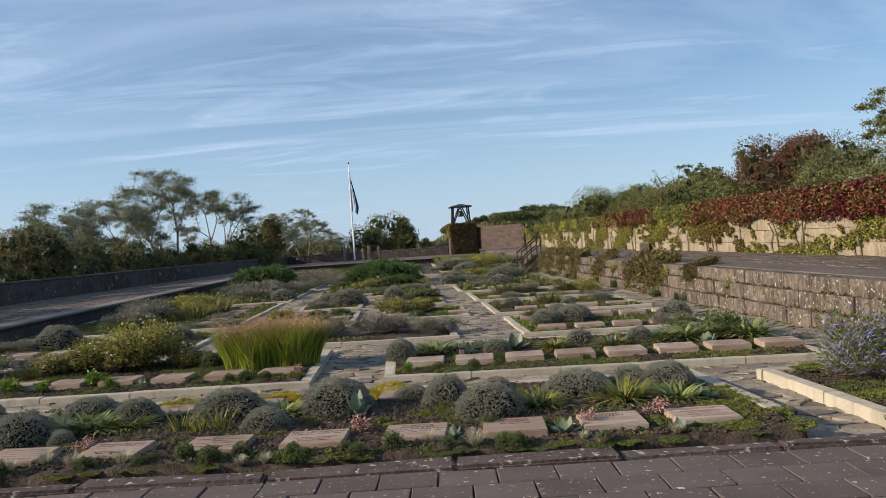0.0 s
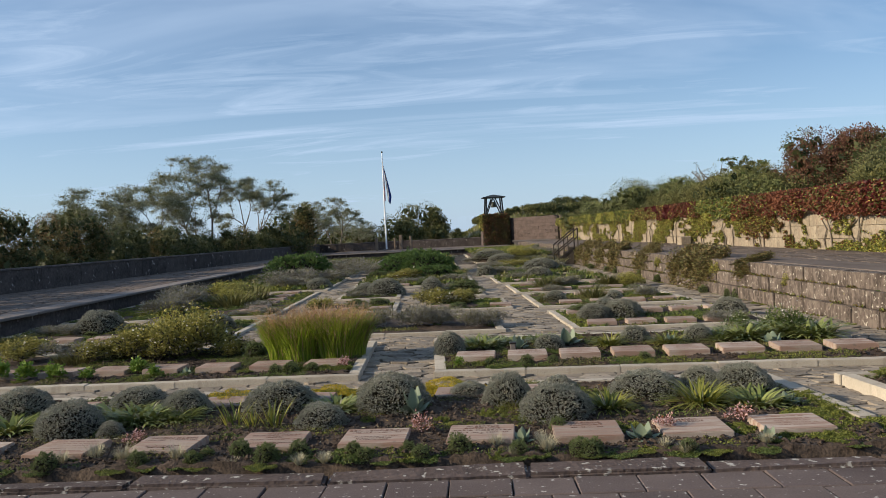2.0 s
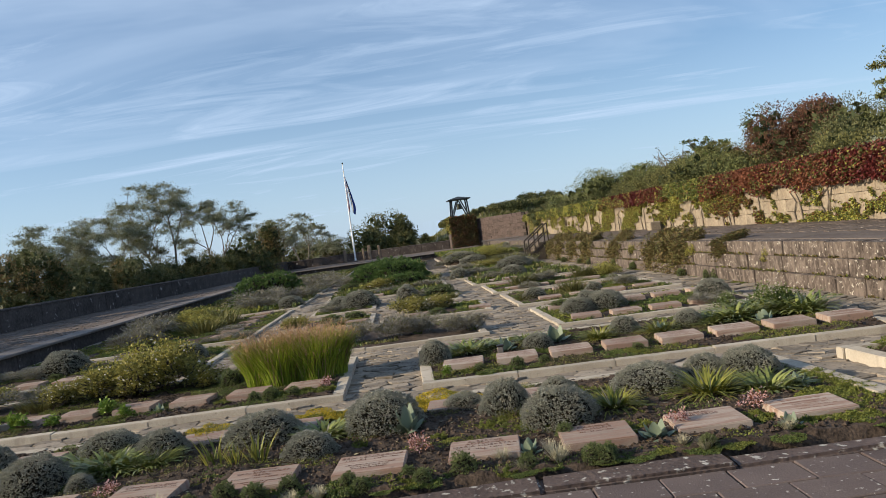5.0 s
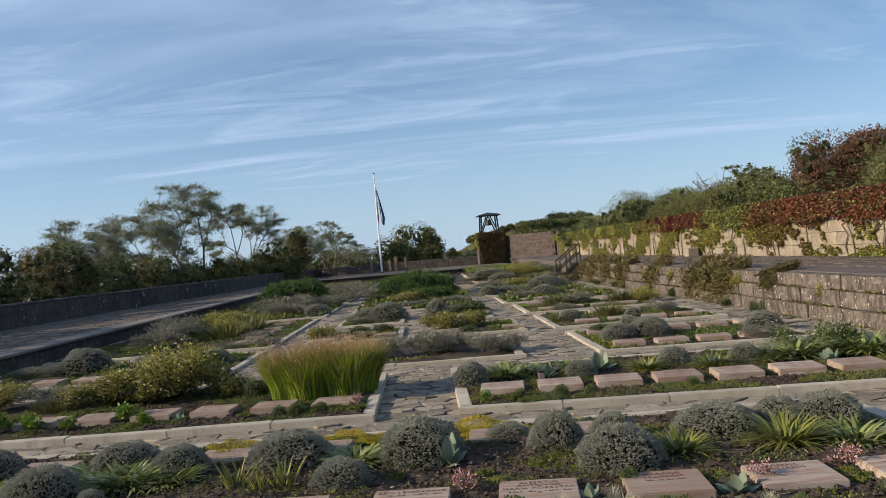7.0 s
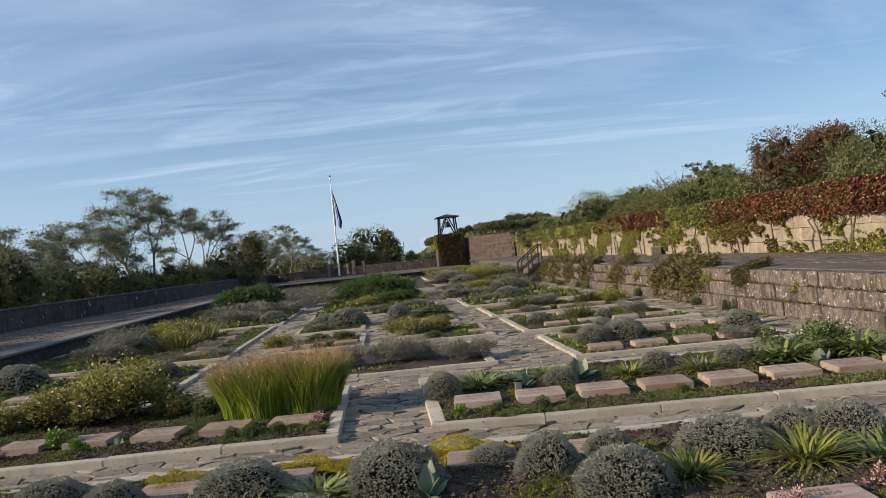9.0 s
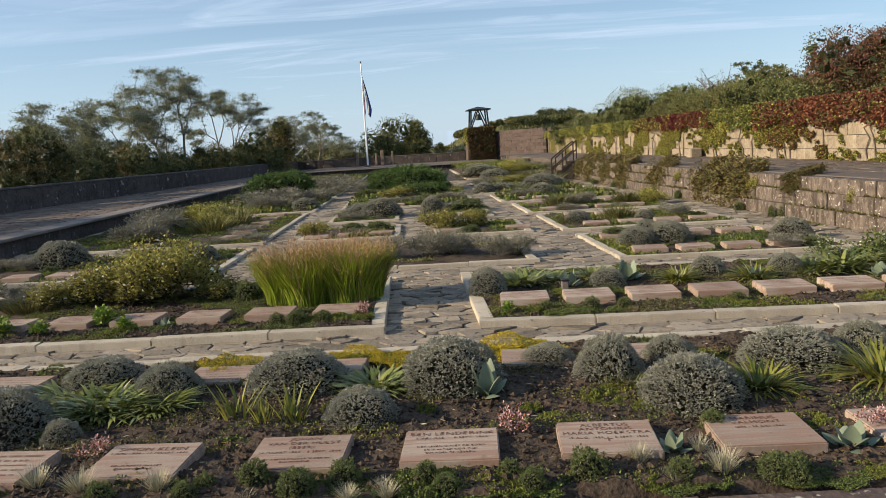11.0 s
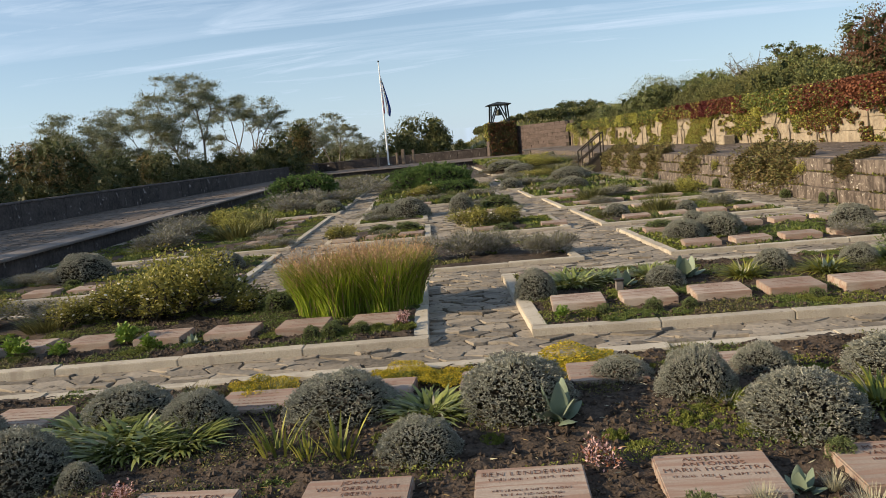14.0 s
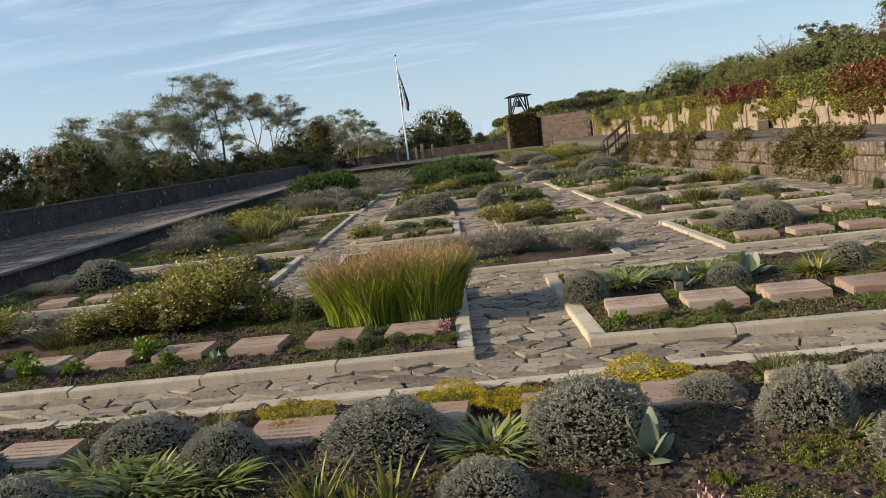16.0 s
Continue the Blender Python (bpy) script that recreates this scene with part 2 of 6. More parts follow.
L_PLUME = leafmat("reddish_plumes", (0.28, 0.165, 0.09), (0.52, 0.35, 0.20))
L_STRAW = leafmat("pale_straw_blades", (0.25, 0.235, 0.16), (0.52, 0.48, 0.34))
L_TRAIL = leafmat("brown_trailing_shoots", (0.05, 0.038, 0.016), (0.21, 0.155, 0.06))
F_WHITE = leafmat("white_petals", (0.70, 0.66, 0.55), (0.85, 0.82, 0.72))
F_PINK = leafmat("pink_petals", (0.42, 0.22, 0.22), (0.64, 0.45, 0.43))
F_PURPLE = leafmat("purple_petals", (0.17, 0.13, 0.32), (0.32, 0.27, 0.50))


def blade_mat(name, low, mid, tip, top):
    """Grass whose blades turn from green to reddish straw over their height in metres."""
    m = leafmat(name, low, mid, 0.55, 0.35)
    n, l = m.node_tree.nodes, m.node_tree.links
    co = n.new("ShaderNodeTexCoord"); s = n.new("ShaderNodeSeparateXYZ")
    l.new(co.outputs["Object"], s.inputs[0])
    r = n.new("ShaderNodeMapRange"); r.inputs[1].default_value, r.inputs[2].default_value = top * 0.6, top * 1.1
    l.new(s.outputs[2], r.inputs[0])
    mx = n.new("ShaderNodeMix"); mx.data_type = 'RGBA'; mx.inputs[7].default_value = (*tip, 1)
    b = n["Principled BSDF"]
    src = b.inputs["Base Color"].links[0].from_socket
    l.new(r.outputs[0], mx.inputs[0]); l.new(src, mx.inputs[6]); l.new(mx.outputs[2], b.inputs["Base Color"])
    return m


L_GRASS = blade_mat("tall_grass_blades", (0.085, 0.155, 0.012), (0.42, 0.50, 0.065), (0.42, 0.27, 0.11), 0.62)

# ---- building helpers ----
SHEAR = -0.113                                     # the long paths run a little askew to the rows


def P(u, v, z=0.0):
    """Plan coordinates across and along the garden; the front rows stand slightly turned."""
    x = u + SHEAR * v
    if x > 0:
        k = 0.05 * min(1, max(0, -v / 0.5))
    else:
        k = 0.05 * min(1, max(0.3, (4.5 - v) / 1.7))
    return Vector((x, v + k * max(x, -9), z))


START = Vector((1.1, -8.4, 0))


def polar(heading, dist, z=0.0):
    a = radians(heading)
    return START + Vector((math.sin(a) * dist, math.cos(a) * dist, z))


def mesh(name, verts, faces, mats, idx=None, smooth=False):
    me = bpy.data.meshes.new(name)
    me.from_pydata([tuple(v) for v in verts], [], [tuple(f) for f in faces])
    for m in (mats if isinstance(mats, (list, tuple)) else [mats]):
        me.materials.append(m)
    if idx is not None:
        me.polygons.foreach_set("material_index", np.asarray(idx, dtype=np.int32))
    if smooth:
        me.polygons.foreach_set("use_smooth", [True] * len(me.polygons))
    me.update()
    return me


def child(name, me, parent, m=None, label=""):
    ob = new(name, me)
    ob.parent = parent
    if m is not None:
        ob.matrix_basis = m
    return tagged(ob, label)


def part(name, bm, material, parent, label=""):
    me = bpy.data.meshes.new(name)
    bm.to_mesh(me); bm.free()
    me.materials.append(material)
    return child(name, me, parent, None, label)


def thing(name, m, label, category, group="", kind=""):
    ob = new(name)
    ob.empty_display_size = 0.1
    ob.matrix_basis = m
    return tagged(ob, label, category, group, kind)


def box(sx, sy, sz, bevel=0.01, z0=0.0, jitter=0.0, rng=None, segs=1):
    """A block with worn edges, centred in x and y, its underside at z0."""
    bm = bmesh.new()
    bmesh.ops.create_cube(bm, size=1.0)
    for v in bm.verts:
        j = [(rng.uniform(-jitter, jitter) if rng else 0) for _ in range(3)]
        v.co = Vector((v.co.x * sx + j[0], v.co.y * sy + j[1], (v.co.z + 0.5) * sz + z0 + j[2]))
    if bevel:
        bmesh.ops.bevel(bm, geom=bm.edges[:], offset=bevel, segments=segs, affect='EDGES')
    return bm


def bm_mesh(name, bm, material):
    me = bpy.data.meshes.new(name)
    bm.to_mesh(me); bm.free()
    me.materials.append(material)
    return me


def tube(path, radii, sides=6):
    """A tapered tube along a path: verts, faces."""
    verts, faces = [], []
    path = [Vector(p) for p in path]
    for i, p in enumerate(path):
        d = (path[min(i + 1, len(path) - 1)] - path[max(i - 1, 0)]).normalized()
        a = d.orthogonal().normalized()
        b = d.cross(a)
        for s in range(sides):
            w = 2 * math.pi * s / sides
            verts.append(p + (a * math.cos(w) + b * math.sin(w)) * radii[i])
    for i in range(len(path) - 1):
        for s in range(sides):
            t = (s + 1) % sides
            faces.append((i * sides + s, i * sides + t, (i + 1) * sides + t, (i + 1) * sides + s))
    faces.append(tuple(range(sides))[::-1])
    faces.append(tuple((len(path) - 1) * sides + s for s in range(sides)))
    return verts, faces


def merge(lists):
    verts, faces = [], []
    for v, f in lists:
        o = len(verts)
        verts += v
        faces += [tuple(i + o for i in q) for q in f]
    return verts, faces


def leaves(rg, pos, out, length, width, spread=0.6, fold=0.15):
    """Rhombic leaves at pos that point roughly along out: vertex and quad arrays."""
    n = len(pos)
    d = out + rg.normal(0, spread, (n, 3))
    d /= np.linalg.norm(d, axis=1, keepdims=True) + 1e-9
    r = rg.normal(0, 1, (n, 3))
    s = np.cross(d, r)
    s /= np.linalg.norm(s, axis=1, keepdims=True) + 1e-9
    up = np.cross(s, d)
    L = length * rg.uniform(0.6, 1.3, (n, 1))
    W = width * rg.uniform(0.7, 1.3, (n, 1))
    mid = pos + d * L * 0.5 + up * L * fold
    v = np.stack([pos, mid + s * W * 0.5, pos + d * L, mid - s * W * 0.5], 1).reshape(-1, 3)
    f = np.arange(n * 4).reshape(-1, 4)
    return v, f


def leafmesh(name, chunks, mats, idx=None):
    vs, fs, o = [], [], 0
    for v, f in chunks:
        vs.append(v); fs.append(f + o); o += len(v)
    v, f = np.concatenate(vs), np.concatenate(fs)
    me = bpy.data.meshes.new(name)
    me.vertices.add(len(v)); me.vertices.foreach_set("co", v.astype(np.float32).ravel())
    me.loops.add(f.size); me.loops.foreach_set("vertex_index", f.astype(np.int32).ravel())
    me.polygons.add(len(f)); me.polygons.foreach_set("loop_start", np.arange(0, f.size, 4, dtype=np.int32))
    for m in (mats if isinstance(mats, (list, tuple)) else [mats]):
        me.materials.append(m)
    if idx is not None:
        me.polygons.foreach_set("material_index", np.asarray(idx, dtype=np.int32))
    me.update(calc_edges=True); me.validate()
    return me


def ball_dirs(rg, n, up_only=False):
    d = rg.normal(0, 1, (n, 3))
    d /= np.linalg.norm(d, axis=1, keepdims=True)
    if up_only:
        d[:, 2] = np.abs(d[:, 2])
    return d


def blades(rg, n, radius, length, width, lean=0.6, droop=0.5, segs=4, z0=0.0, stray=0.5):
    """Curved strap blades from a tuft: vertex and quad arrays."""
    ang = rg.uniform(0, 2 * np.pi, n)
    rad = radius * np.sqrt(rg.uniform(0, 1, n))
    base = np.stack([np.cos(ang) * rad, np.sin(ang) * rad, np.full(n, z0)], 1)
    a2 = ang + rg.normal(0, stray, n)
    L = length * rg.uniform(0.55, 1.15, n)
    ln = np.clip(lean * rg.uniform(0.2, 1.3, n), 0, 1.5)
    side = np.stack([-np.sin(a2), np.cos(a2), np.zeros(n)], 1)
    vs = []
    p = base.copy()
    for s in range(segs + 1):
        t = s / segs
        w = width * (1 - t ** 2.2) * (0.6 + 0.8 * min(t * 3, 1)) * 0.5 + 0.0006
        vs += [p - side * w, p + side * w]
        th = ln + droop * t
        step = (L / segs)[:, None] * np.stack([np.cos(a2) * np.sin(th), np.sin(a2) * np.sin(th), np.cos(th)], 1)
        p = p + step
    v = np.stack(vs, 1)
    k = 2 * (segs + 1)
    f = np.concatenate([np.stack([np.arange(n) * k + 2 * s, np.arange(n) * k + 2 * s + 1,
                                  np.arange(n) * k + 2 * s + 3, np.arange(n) * k + 2 * s + 2], 1) for s in range(segs)])
    return v.reshape(-1, 3), f


RG = np.random.default_rng(7)
RND = random.Random(11)

# ---- plants, built once at unit size ----
def dome_mesh(name, material, seed, n=32000, length=0.0175, width=0.0055, flat=0.72, rough=0.085, sprig=8):
    """A clipped dome of upright sprigs, one metre across."""
    rg = np.random.default_rng(seed)
    n = n // sprig
    tip = ball_dirs(rg, n, True)
    tip[:, 2] = tip[:, 2] * 1.06 - 0.06
    lump = np.array([1 + rough * (noise.noise(Vector(q) * 2.3 + Vector((seed, 0, 0))) + 0.9 * noise.noise(Vector(q) * 7)) for q in tip])
    at = tip * (rg.uniform(0.86, 1.0, n) ** 0.6 * lump)[:, None] * np.array([0.5, 0.5, flat])
    out = tip * np.array([0.8, 0.8, 0.6]) + np.array([0, 0, 0.5]) + rg.normal(0, 0.16, (n, 3))
    out /= np.linalg.norm(out, axis=1, keepdims=True)
    # each sprig: leaves set round a short shoot
    pos = np.repeat(at, sprig, 0) - np.repeat(out, sprig, 0) * rg.uniform(0, 0.036, (n * sprig, 1))
    v, f = leaves(rg, pos, np.repeat(out, sprig, 0), length * 1.35, width * 1.5, 0.55)
    # woody inside: broad near-black sheets, shade between the sprigs put into colour
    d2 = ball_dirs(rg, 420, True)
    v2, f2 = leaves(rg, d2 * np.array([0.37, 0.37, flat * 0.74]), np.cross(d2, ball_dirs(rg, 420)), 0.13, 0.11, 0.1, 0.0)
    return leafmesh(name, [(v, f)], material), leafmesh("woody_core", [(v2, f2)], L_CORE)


def tuft_mesh(name, material, seed, n, radius, length, width, lean, droop, segs=4):
    return leafmesh(name, [blades(np.random.default_rng(seed), n, radius, length, width, lean, droop, segs)], material)


def clump_mesh(name, material, seed, n=700, length=0.05, width=0.02, height=0.5, second=None, share=0.0, lumps=6, spread=0.7):
    """A loose low clump, one metre across, of several lobes."""
    rg = np.random.default_rng(seed)
    cs = np.stack([rg.uniform(-0.32, 0.32, lumps), rg.uniform(-0.32, 0.32, lumps), rg.uniform(0.1, 0.5, lumps) * height], 1)
    rs = rg.uniform(0.16, 0.3, lumps)
    k = rg.integers(0, lumps, n)
    d = ball_dirs(rg, n, True)
    pos = cs[k] * np.array([1, 1, 1]) + d * rs[k][:, None] * np.array([1, 1, height * 1.5]) * rg.uniform(0.4, 1.0, (n, 1))
    pos[:, 2] *= rg.uniform(0.35, 1.0, n) ** 0.5
    pos[:, 2] *= height / np.percentile(pos[:, 2], 97)
    v, f = leaves(rg, pos, d + np.array([0, 0, 0.5]), length, width, spread)
    idx = (rg.uniform(0, 1, n) < share).astype(int) if second else None
    return leafmesh(name, [(v, f)], [material, second] if second else material, idx)


def mat_mesh(name, material, seed, n=900, leaf=0.03, second=None):
    """A ground-hugging mat, one metre across, with a ragged edge."""
    rg = np.random.default_rng(seed)
    a = rg.uniform(0, 2 * np.pi, n)
    edge = np.array([0.36 + 0.16 * noise.noise(Vector((math.cos(q) * 1.7, math.sin(q) * 1.7, seed * 3.1))) for q in a])
    r = edge * np.sqrt(rg.uniform(0, 1, n))
    x, y = np.cos(a) * r, np.sin(a) * r
    z = np.array([max(0.0, 0.05 + 0.09 * noise.noise(Vector((px * 5, py * 5, seed)))) for px, py in zip(x, y)]) * rg.uniform(0.4, 1, n)
    v, f = leaves(rg, np.stack([x, y, z], 1), np.tile([0, 0, 0.5], (n, 1)), leaf, leaf * 0.6, 0.8)
    if second is None:
        return leafmesh(name, [(v, f)], material)
    blend = np.array([noise.noise(Vector((px * 4, py * 4, seed + 0.5))) for px, py in zip(x, y)]) + rg.normal(0, 0.25, n) > 0.42
    return leafmesh(name, [(v, f)], [material, second], blend.astype(int))


def rosette_mesh(name, material, seed, n=9, length=0.5, width=0.27):
    """Broad felted leaves in a rosette, about one metre across."""
    rg = np.random.default_rng(seed)
    chunks = []
    for i in range(n):
        a, tilt = i * 2.4, 0.25 + 0.95 * i / n
        d = np.array([math.cos(a) * math.sin(tilt), math.sin(a) * math.sin(tilt), math.cos(tilt)])
        s = np.array([-math.sin(a), math.cos(a), 0])
        upv = np.cross(d, s)
        rows = []
        for j in range(6):
            t = j / 5
            w = width * math.sin(math.pi * (0.12 + 0.83 * t)) * 0.5
            c = d * length * t + np.array([0, 0, -0.25 * length * t * t]) * (tilt > 0.5)
            rows += [c - s * w - upv * w * 0.35, c, c + s * w - upv * w * 0.35]
        f = []
        for j in range(5):
            o = j * 3
            f += [(o, o + 1, o + 4, o + 3), (o + 1, o + 2, o + 5, o + 4)]
        chunks.append((np.array(rows), np.array(f)))
    return leafmesh(name, chunks, material)


def trail_mesh(name, seed, strands=64, per=110):
    """Shoots that spill over a wall's edge and hang down, one metre wide and high; they hang towards -x."""
    rg = np.random.default_rng(seed)
    pts = []
    for i in range(strands):
        y, end = rg.normal(0, 0.15), rg.uniform(0.0, 0.8)
        t = rg.uniform(0, 1, per)
        drop = end + 0.25 * min(1, (abs(y) / 0.4) ** 2)
        z = 1.0 + 0.12 * np.exp(-8 * t) - (1 - drop) * t ** 1.3 + 0.05 * np.sin(t * 9 + i) + 0.10 * math.sin(i * 2.1)
        x = 0.36 - 0.62 * np.sqrt(t) - 0.10 * t * rg.uniform(0.2, 1.6)
        pts.append(np.stack([x + rg.normal(0, 0.035, per), y * (1 + 0.7 * t) + rg.normal(0, 0.04, per) + 0.08 * np.sin(t * 4 + i), np.maximum(z + rg.normal(0, 0.03, per), 0)], 1))
    pos = np.concatenate(pts)
    v, f = leaves(rg, pos, np.tile([-0.5, 0, -0.1], (len(pos), 1)), 0.075, 0.028, 0.6)
    return leafmesh(name, [(v, f)], [L_TRAIL, L_OLIVE], (rg.uniform(0, 1, len(pos)) < 0.35).astype(int))


KIND = {
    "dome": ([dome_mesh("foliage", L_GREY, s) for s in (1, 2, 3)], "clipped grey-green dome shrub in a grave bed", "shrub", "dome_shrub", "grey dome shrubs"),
    "lav": ([clump_mesh("foliage", L_LAV, s, 3600, 0.10, 0.012, 0.55, L_OLIVE, 0.2, 9, 0.4) for s in (4, 5)], "loose faded lavender with grey-mauve spikes", "lavender", "lavender", "lavender plants"),
    "strap": ([(tuft_mesh("leaf_tuft", L_STRAP, s, 250, 0.30, 0.48, 0.042, 0.75, 1.3), tuft_mesh("dry_tuft", L_STRAW, s + 50, 26, 0.2, 0.5, 0.026, 1.1, 1.1)) for s in (6, 7)], "arching green strap-leaved perennial clump", "perennial", "strap_plant", "strap-leaved plants"),
    "ystrap": ([(tuft_mesh("leaf_tuft", L_YSTRAP, s, 250, 0.18, 0.52, 0.024, 0.95, 1.05), tuft_mesh("dry_tuft", L_STRAW, s + 50, 10, 0.12, 0.5, 0.012, 0.6, 0.5)) for s in (8, 9)], "yellowing strap-leaved clump with dry tips", "perennial", "strap_plant", "strap-leaved plants"),
    "iris": ([tuple(tuft_mesh("leaf", L_YSTRAP, q * 100 + i, 1, 0.2, 0.8, 0.04, 0.45, 0.35) for i in range(22)) for q in (10, 11)], "upright iris fan with yellowing blades", "iris", "iris", "irises"),
    "fest": ([tuft_mesh("leaf_tuft", L_STRAW, s, 220, 0.10, 0.55, 0.010, 0.55, 0.4, 3) for s in (12, 13)], "small pale straw-coloured fescue tuft", "grass tuft", "fescue_tuft", "fescue tufts"),
    "heath": ([dome_mesh("foliage", L_HEATH, s, 7000, 0.05, 0.012, 0.85, 0.3) for s in (14, 15)], "small upright green heath plant", "heath", "heath_plant", "small heath plants"),
    "moss": ([mat_mesh("cushion", L_MOSS, s, 3200, 0.030, L_GREEN) for s in (16, 17, 18)], "low yellow-green mossy cushion", "ground cover", "moss_cushion", "mossy cushions"),
    "sedum": ([mat_mesh("cushion", L_SEDUM, s, 8000, 0.018, L_MOSS) for s in (19, 20)], "flat yellow stonecrop carpet", "ground cover", "stonecrop", "stonecrop carpets"),
    "green": ([mat_mesh("cushion", L_GREEN, s, 2200, 0.042) for s in (21, 22)], "low dark green creeping plants", "ground cover", "creeping_plant", "creeping plants"),
    "bright": ([clump_mesh("leaves", L_BRIGHT, s, 260, 0.20, 0.13, 0.8) for s in (23, 24)], "small fresh green leafy weed", "plant", "leafy_plant", "leafy plants"),
    "rosette": ([rosette_mesh("leaves", L_GLAUC, s) for s in (25, 26)], "felted grey-green rosette of broad leaves", "plant", "rosette_plant", "felted rosettes"),
    "pink": ([clump_mesh("flowers", L_RUST, 27, 300, 0.12, 0.06, 0.9, F_PINK, 0.6)], "small stonecrop with faded pink flower heads", "flower", "pink_flower", "pink flowers"),
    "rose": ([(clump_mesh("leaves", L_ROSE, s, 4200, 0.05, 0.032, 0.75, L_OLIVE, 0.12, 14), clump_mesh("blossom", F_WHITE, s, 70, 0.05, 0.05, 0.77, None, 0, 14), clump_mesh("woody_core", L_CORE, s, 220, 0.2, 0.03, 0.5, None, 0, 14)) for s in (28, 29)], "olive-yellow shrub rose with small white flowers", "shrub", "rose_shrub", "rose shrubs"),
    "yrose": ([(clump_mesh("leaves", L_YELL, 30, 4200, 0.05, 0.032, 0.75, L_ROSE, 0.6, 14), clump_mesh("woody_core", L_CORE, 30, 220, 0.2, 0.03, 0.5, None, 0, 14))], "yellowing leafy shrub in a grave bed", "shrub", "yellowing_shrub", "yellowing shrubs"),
    "jun": ([dome_mesh("foliage", L_JUN, s, 15000, 0.022, 0.008, 0.42, 0.22) for s in (31, 32)], "spreading bright green juniper", "juniper", "juniper", "junipers"),
    "trail": ([trail_mesh("foliage", s) for s in (33, 34, 38)], "brown-green trailing cotoneaster over the wall", "shrub", "trailing_shrub", "trailing shrubs"),
    "grasslow": ([tuft_mesh("leaf_tuft", L_OLIVE, s, 260, 0.34, 0.6, 0.014, 0.4, 0.5, 3) for s in (35, 36)], "loose olive-green grass clump", "grass", "grass_clump", "grass clumps"),
    "daisy": ([(clump_mesh("leaves", L_GREEN, 39, 700, 0.08, 0.03, 0.6), clump_mesh("blossom", F_WHITE, 39, 55, 0.035, 0.035, 0.9, None, 0, 7))], "leafy clump with small white daisy flowers", "daisy", "daisy_clump", "daisies"),
    "purple": ([clump_mesh("flowers", L_GREEN, 37, 3000, 0.08, 0.014, 0.9, F_PURPLE, 0.3, 12, 0.5)], "tall clump with small purple flower spikes", "perennial", "purple_perennial", ""),
}
COUNT = {}


def plant(kind, x, y, z, width, height=None, turn=None):
    """Sets out one plant of a kind, by its width and height in metres."""
    meshes, label, cat, name, group = KIND[kind]
    i = COUNT[kind] = COUNT.get(kind, -1) + 1
    me = meshes[i % len(meshes)]
    ob = new(name, None if isinstance(me, tuple) else me)
    if isinstance(me, tuple):
        ob.empty_display_size = 0.1
        for m in me:
            kid = child(m.name.split(".")[0], m, ob)
            if kid.name.startswith("blossom"):
                tagged(kid, "small white flowers", kind="stuff")
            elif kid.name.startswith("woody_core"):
                tagged(kid, "inner twigs and sheets coloured dark to stand for shade", kind="stuff")
    h = height if height else width
    if kind == "heath":
        width, h = width * 0.72, h * 0.8
    if -1.9 < y < -0.7 and x < 3.3:
        z -= 0.08 * min(1, max(0, (y + 1.9) / 0.8))
    ob.matrix_basis = pose(x, y, z, 0, 0, turn if turn is not None else RND.uniform(0, 360)) @ Matrix.Diagonal((width, width, h, 1))
    return tagged(ob, label, cat, group)


# ---- ground: one sheet to the horizon ----
def smooth(a, b, x):
    t = min(1, max(0, (x - a) / (b - a)))
    return t * t * (3 - 2 * t)


def ground_z(x, y):
    u = x - SHEAR * y
    z = -0.02
    # dune behind the vine wall
    up = smooth(10.2, 11.2, u) * 1.75 + smooth(11.5, 24, u) * 1.1
    up *= 1 - 0.25 * smooth(30, 70, y)
    far = smooth(59.5, 80, y) * smooth(-9, 1, x) * 4.1
    left = 0.25 * smooth(-12.5, -15, u)
    z += max(up, far, left)
    if max(up, far) > 0.1:
        z += 0.5 * noise.noise(Vector((x * 0.12, y * 0.12, 3))) * smooth(0.1, 2, max(up, far))
    return z


def axis_steps(lo, hi, fine_lo, fine_hi, fine):
    a = list(np.arange(fine_lo, fine_hi, fine))
    s, x = fine, fine_hi
    while x < hi:
        a.append(x); s *= 1.35; x += s
    s, x = fine, fine_lo - fine
    while x > lo:
        a.insert(0, x); s *= 1.35; x -= s
    return [lo] + a + [hi]


gx, gy = axis_steps(-2500, 2500, -24, 40, 1.0), axis_steps(-2500, 2500, -14, 95, 1.0)
gv = [(x, y, ground_z(x, y)) for y in gy for x in gx]
nx = len(gx)
gf = [(j * nx + i, j * nx + i + 1, (j + 1) * nx + i + 1, (j + 1) * nx + i) for j in range(len(gy) - 1) for i in range(nx - 1)]
ground = new("ground", mesh("ground", gv, gf, M_DUNE, smooth=True))
tagged(ground, "grassy dune ground around the sunken garden", "ground", kind="structure")


def slab_quad(name, corners, z0, z1, material, label, cat):
    """A flat slab over a plan outline."""
    n = len(corners)
    v = [(c[0], c[1], z0) for c in corners] + [(c[0], c[1], z1) for c in corners]
    f = [tuple(range(n))[::-1], tuple(range(n, 2 * n))] + [(i, (i + 1) % n, n + (i + 1) % n, n + i) for i in range(n)]
    return tagged(new(name, mesh(name, v, f, material)), label, cat, kind="structure")


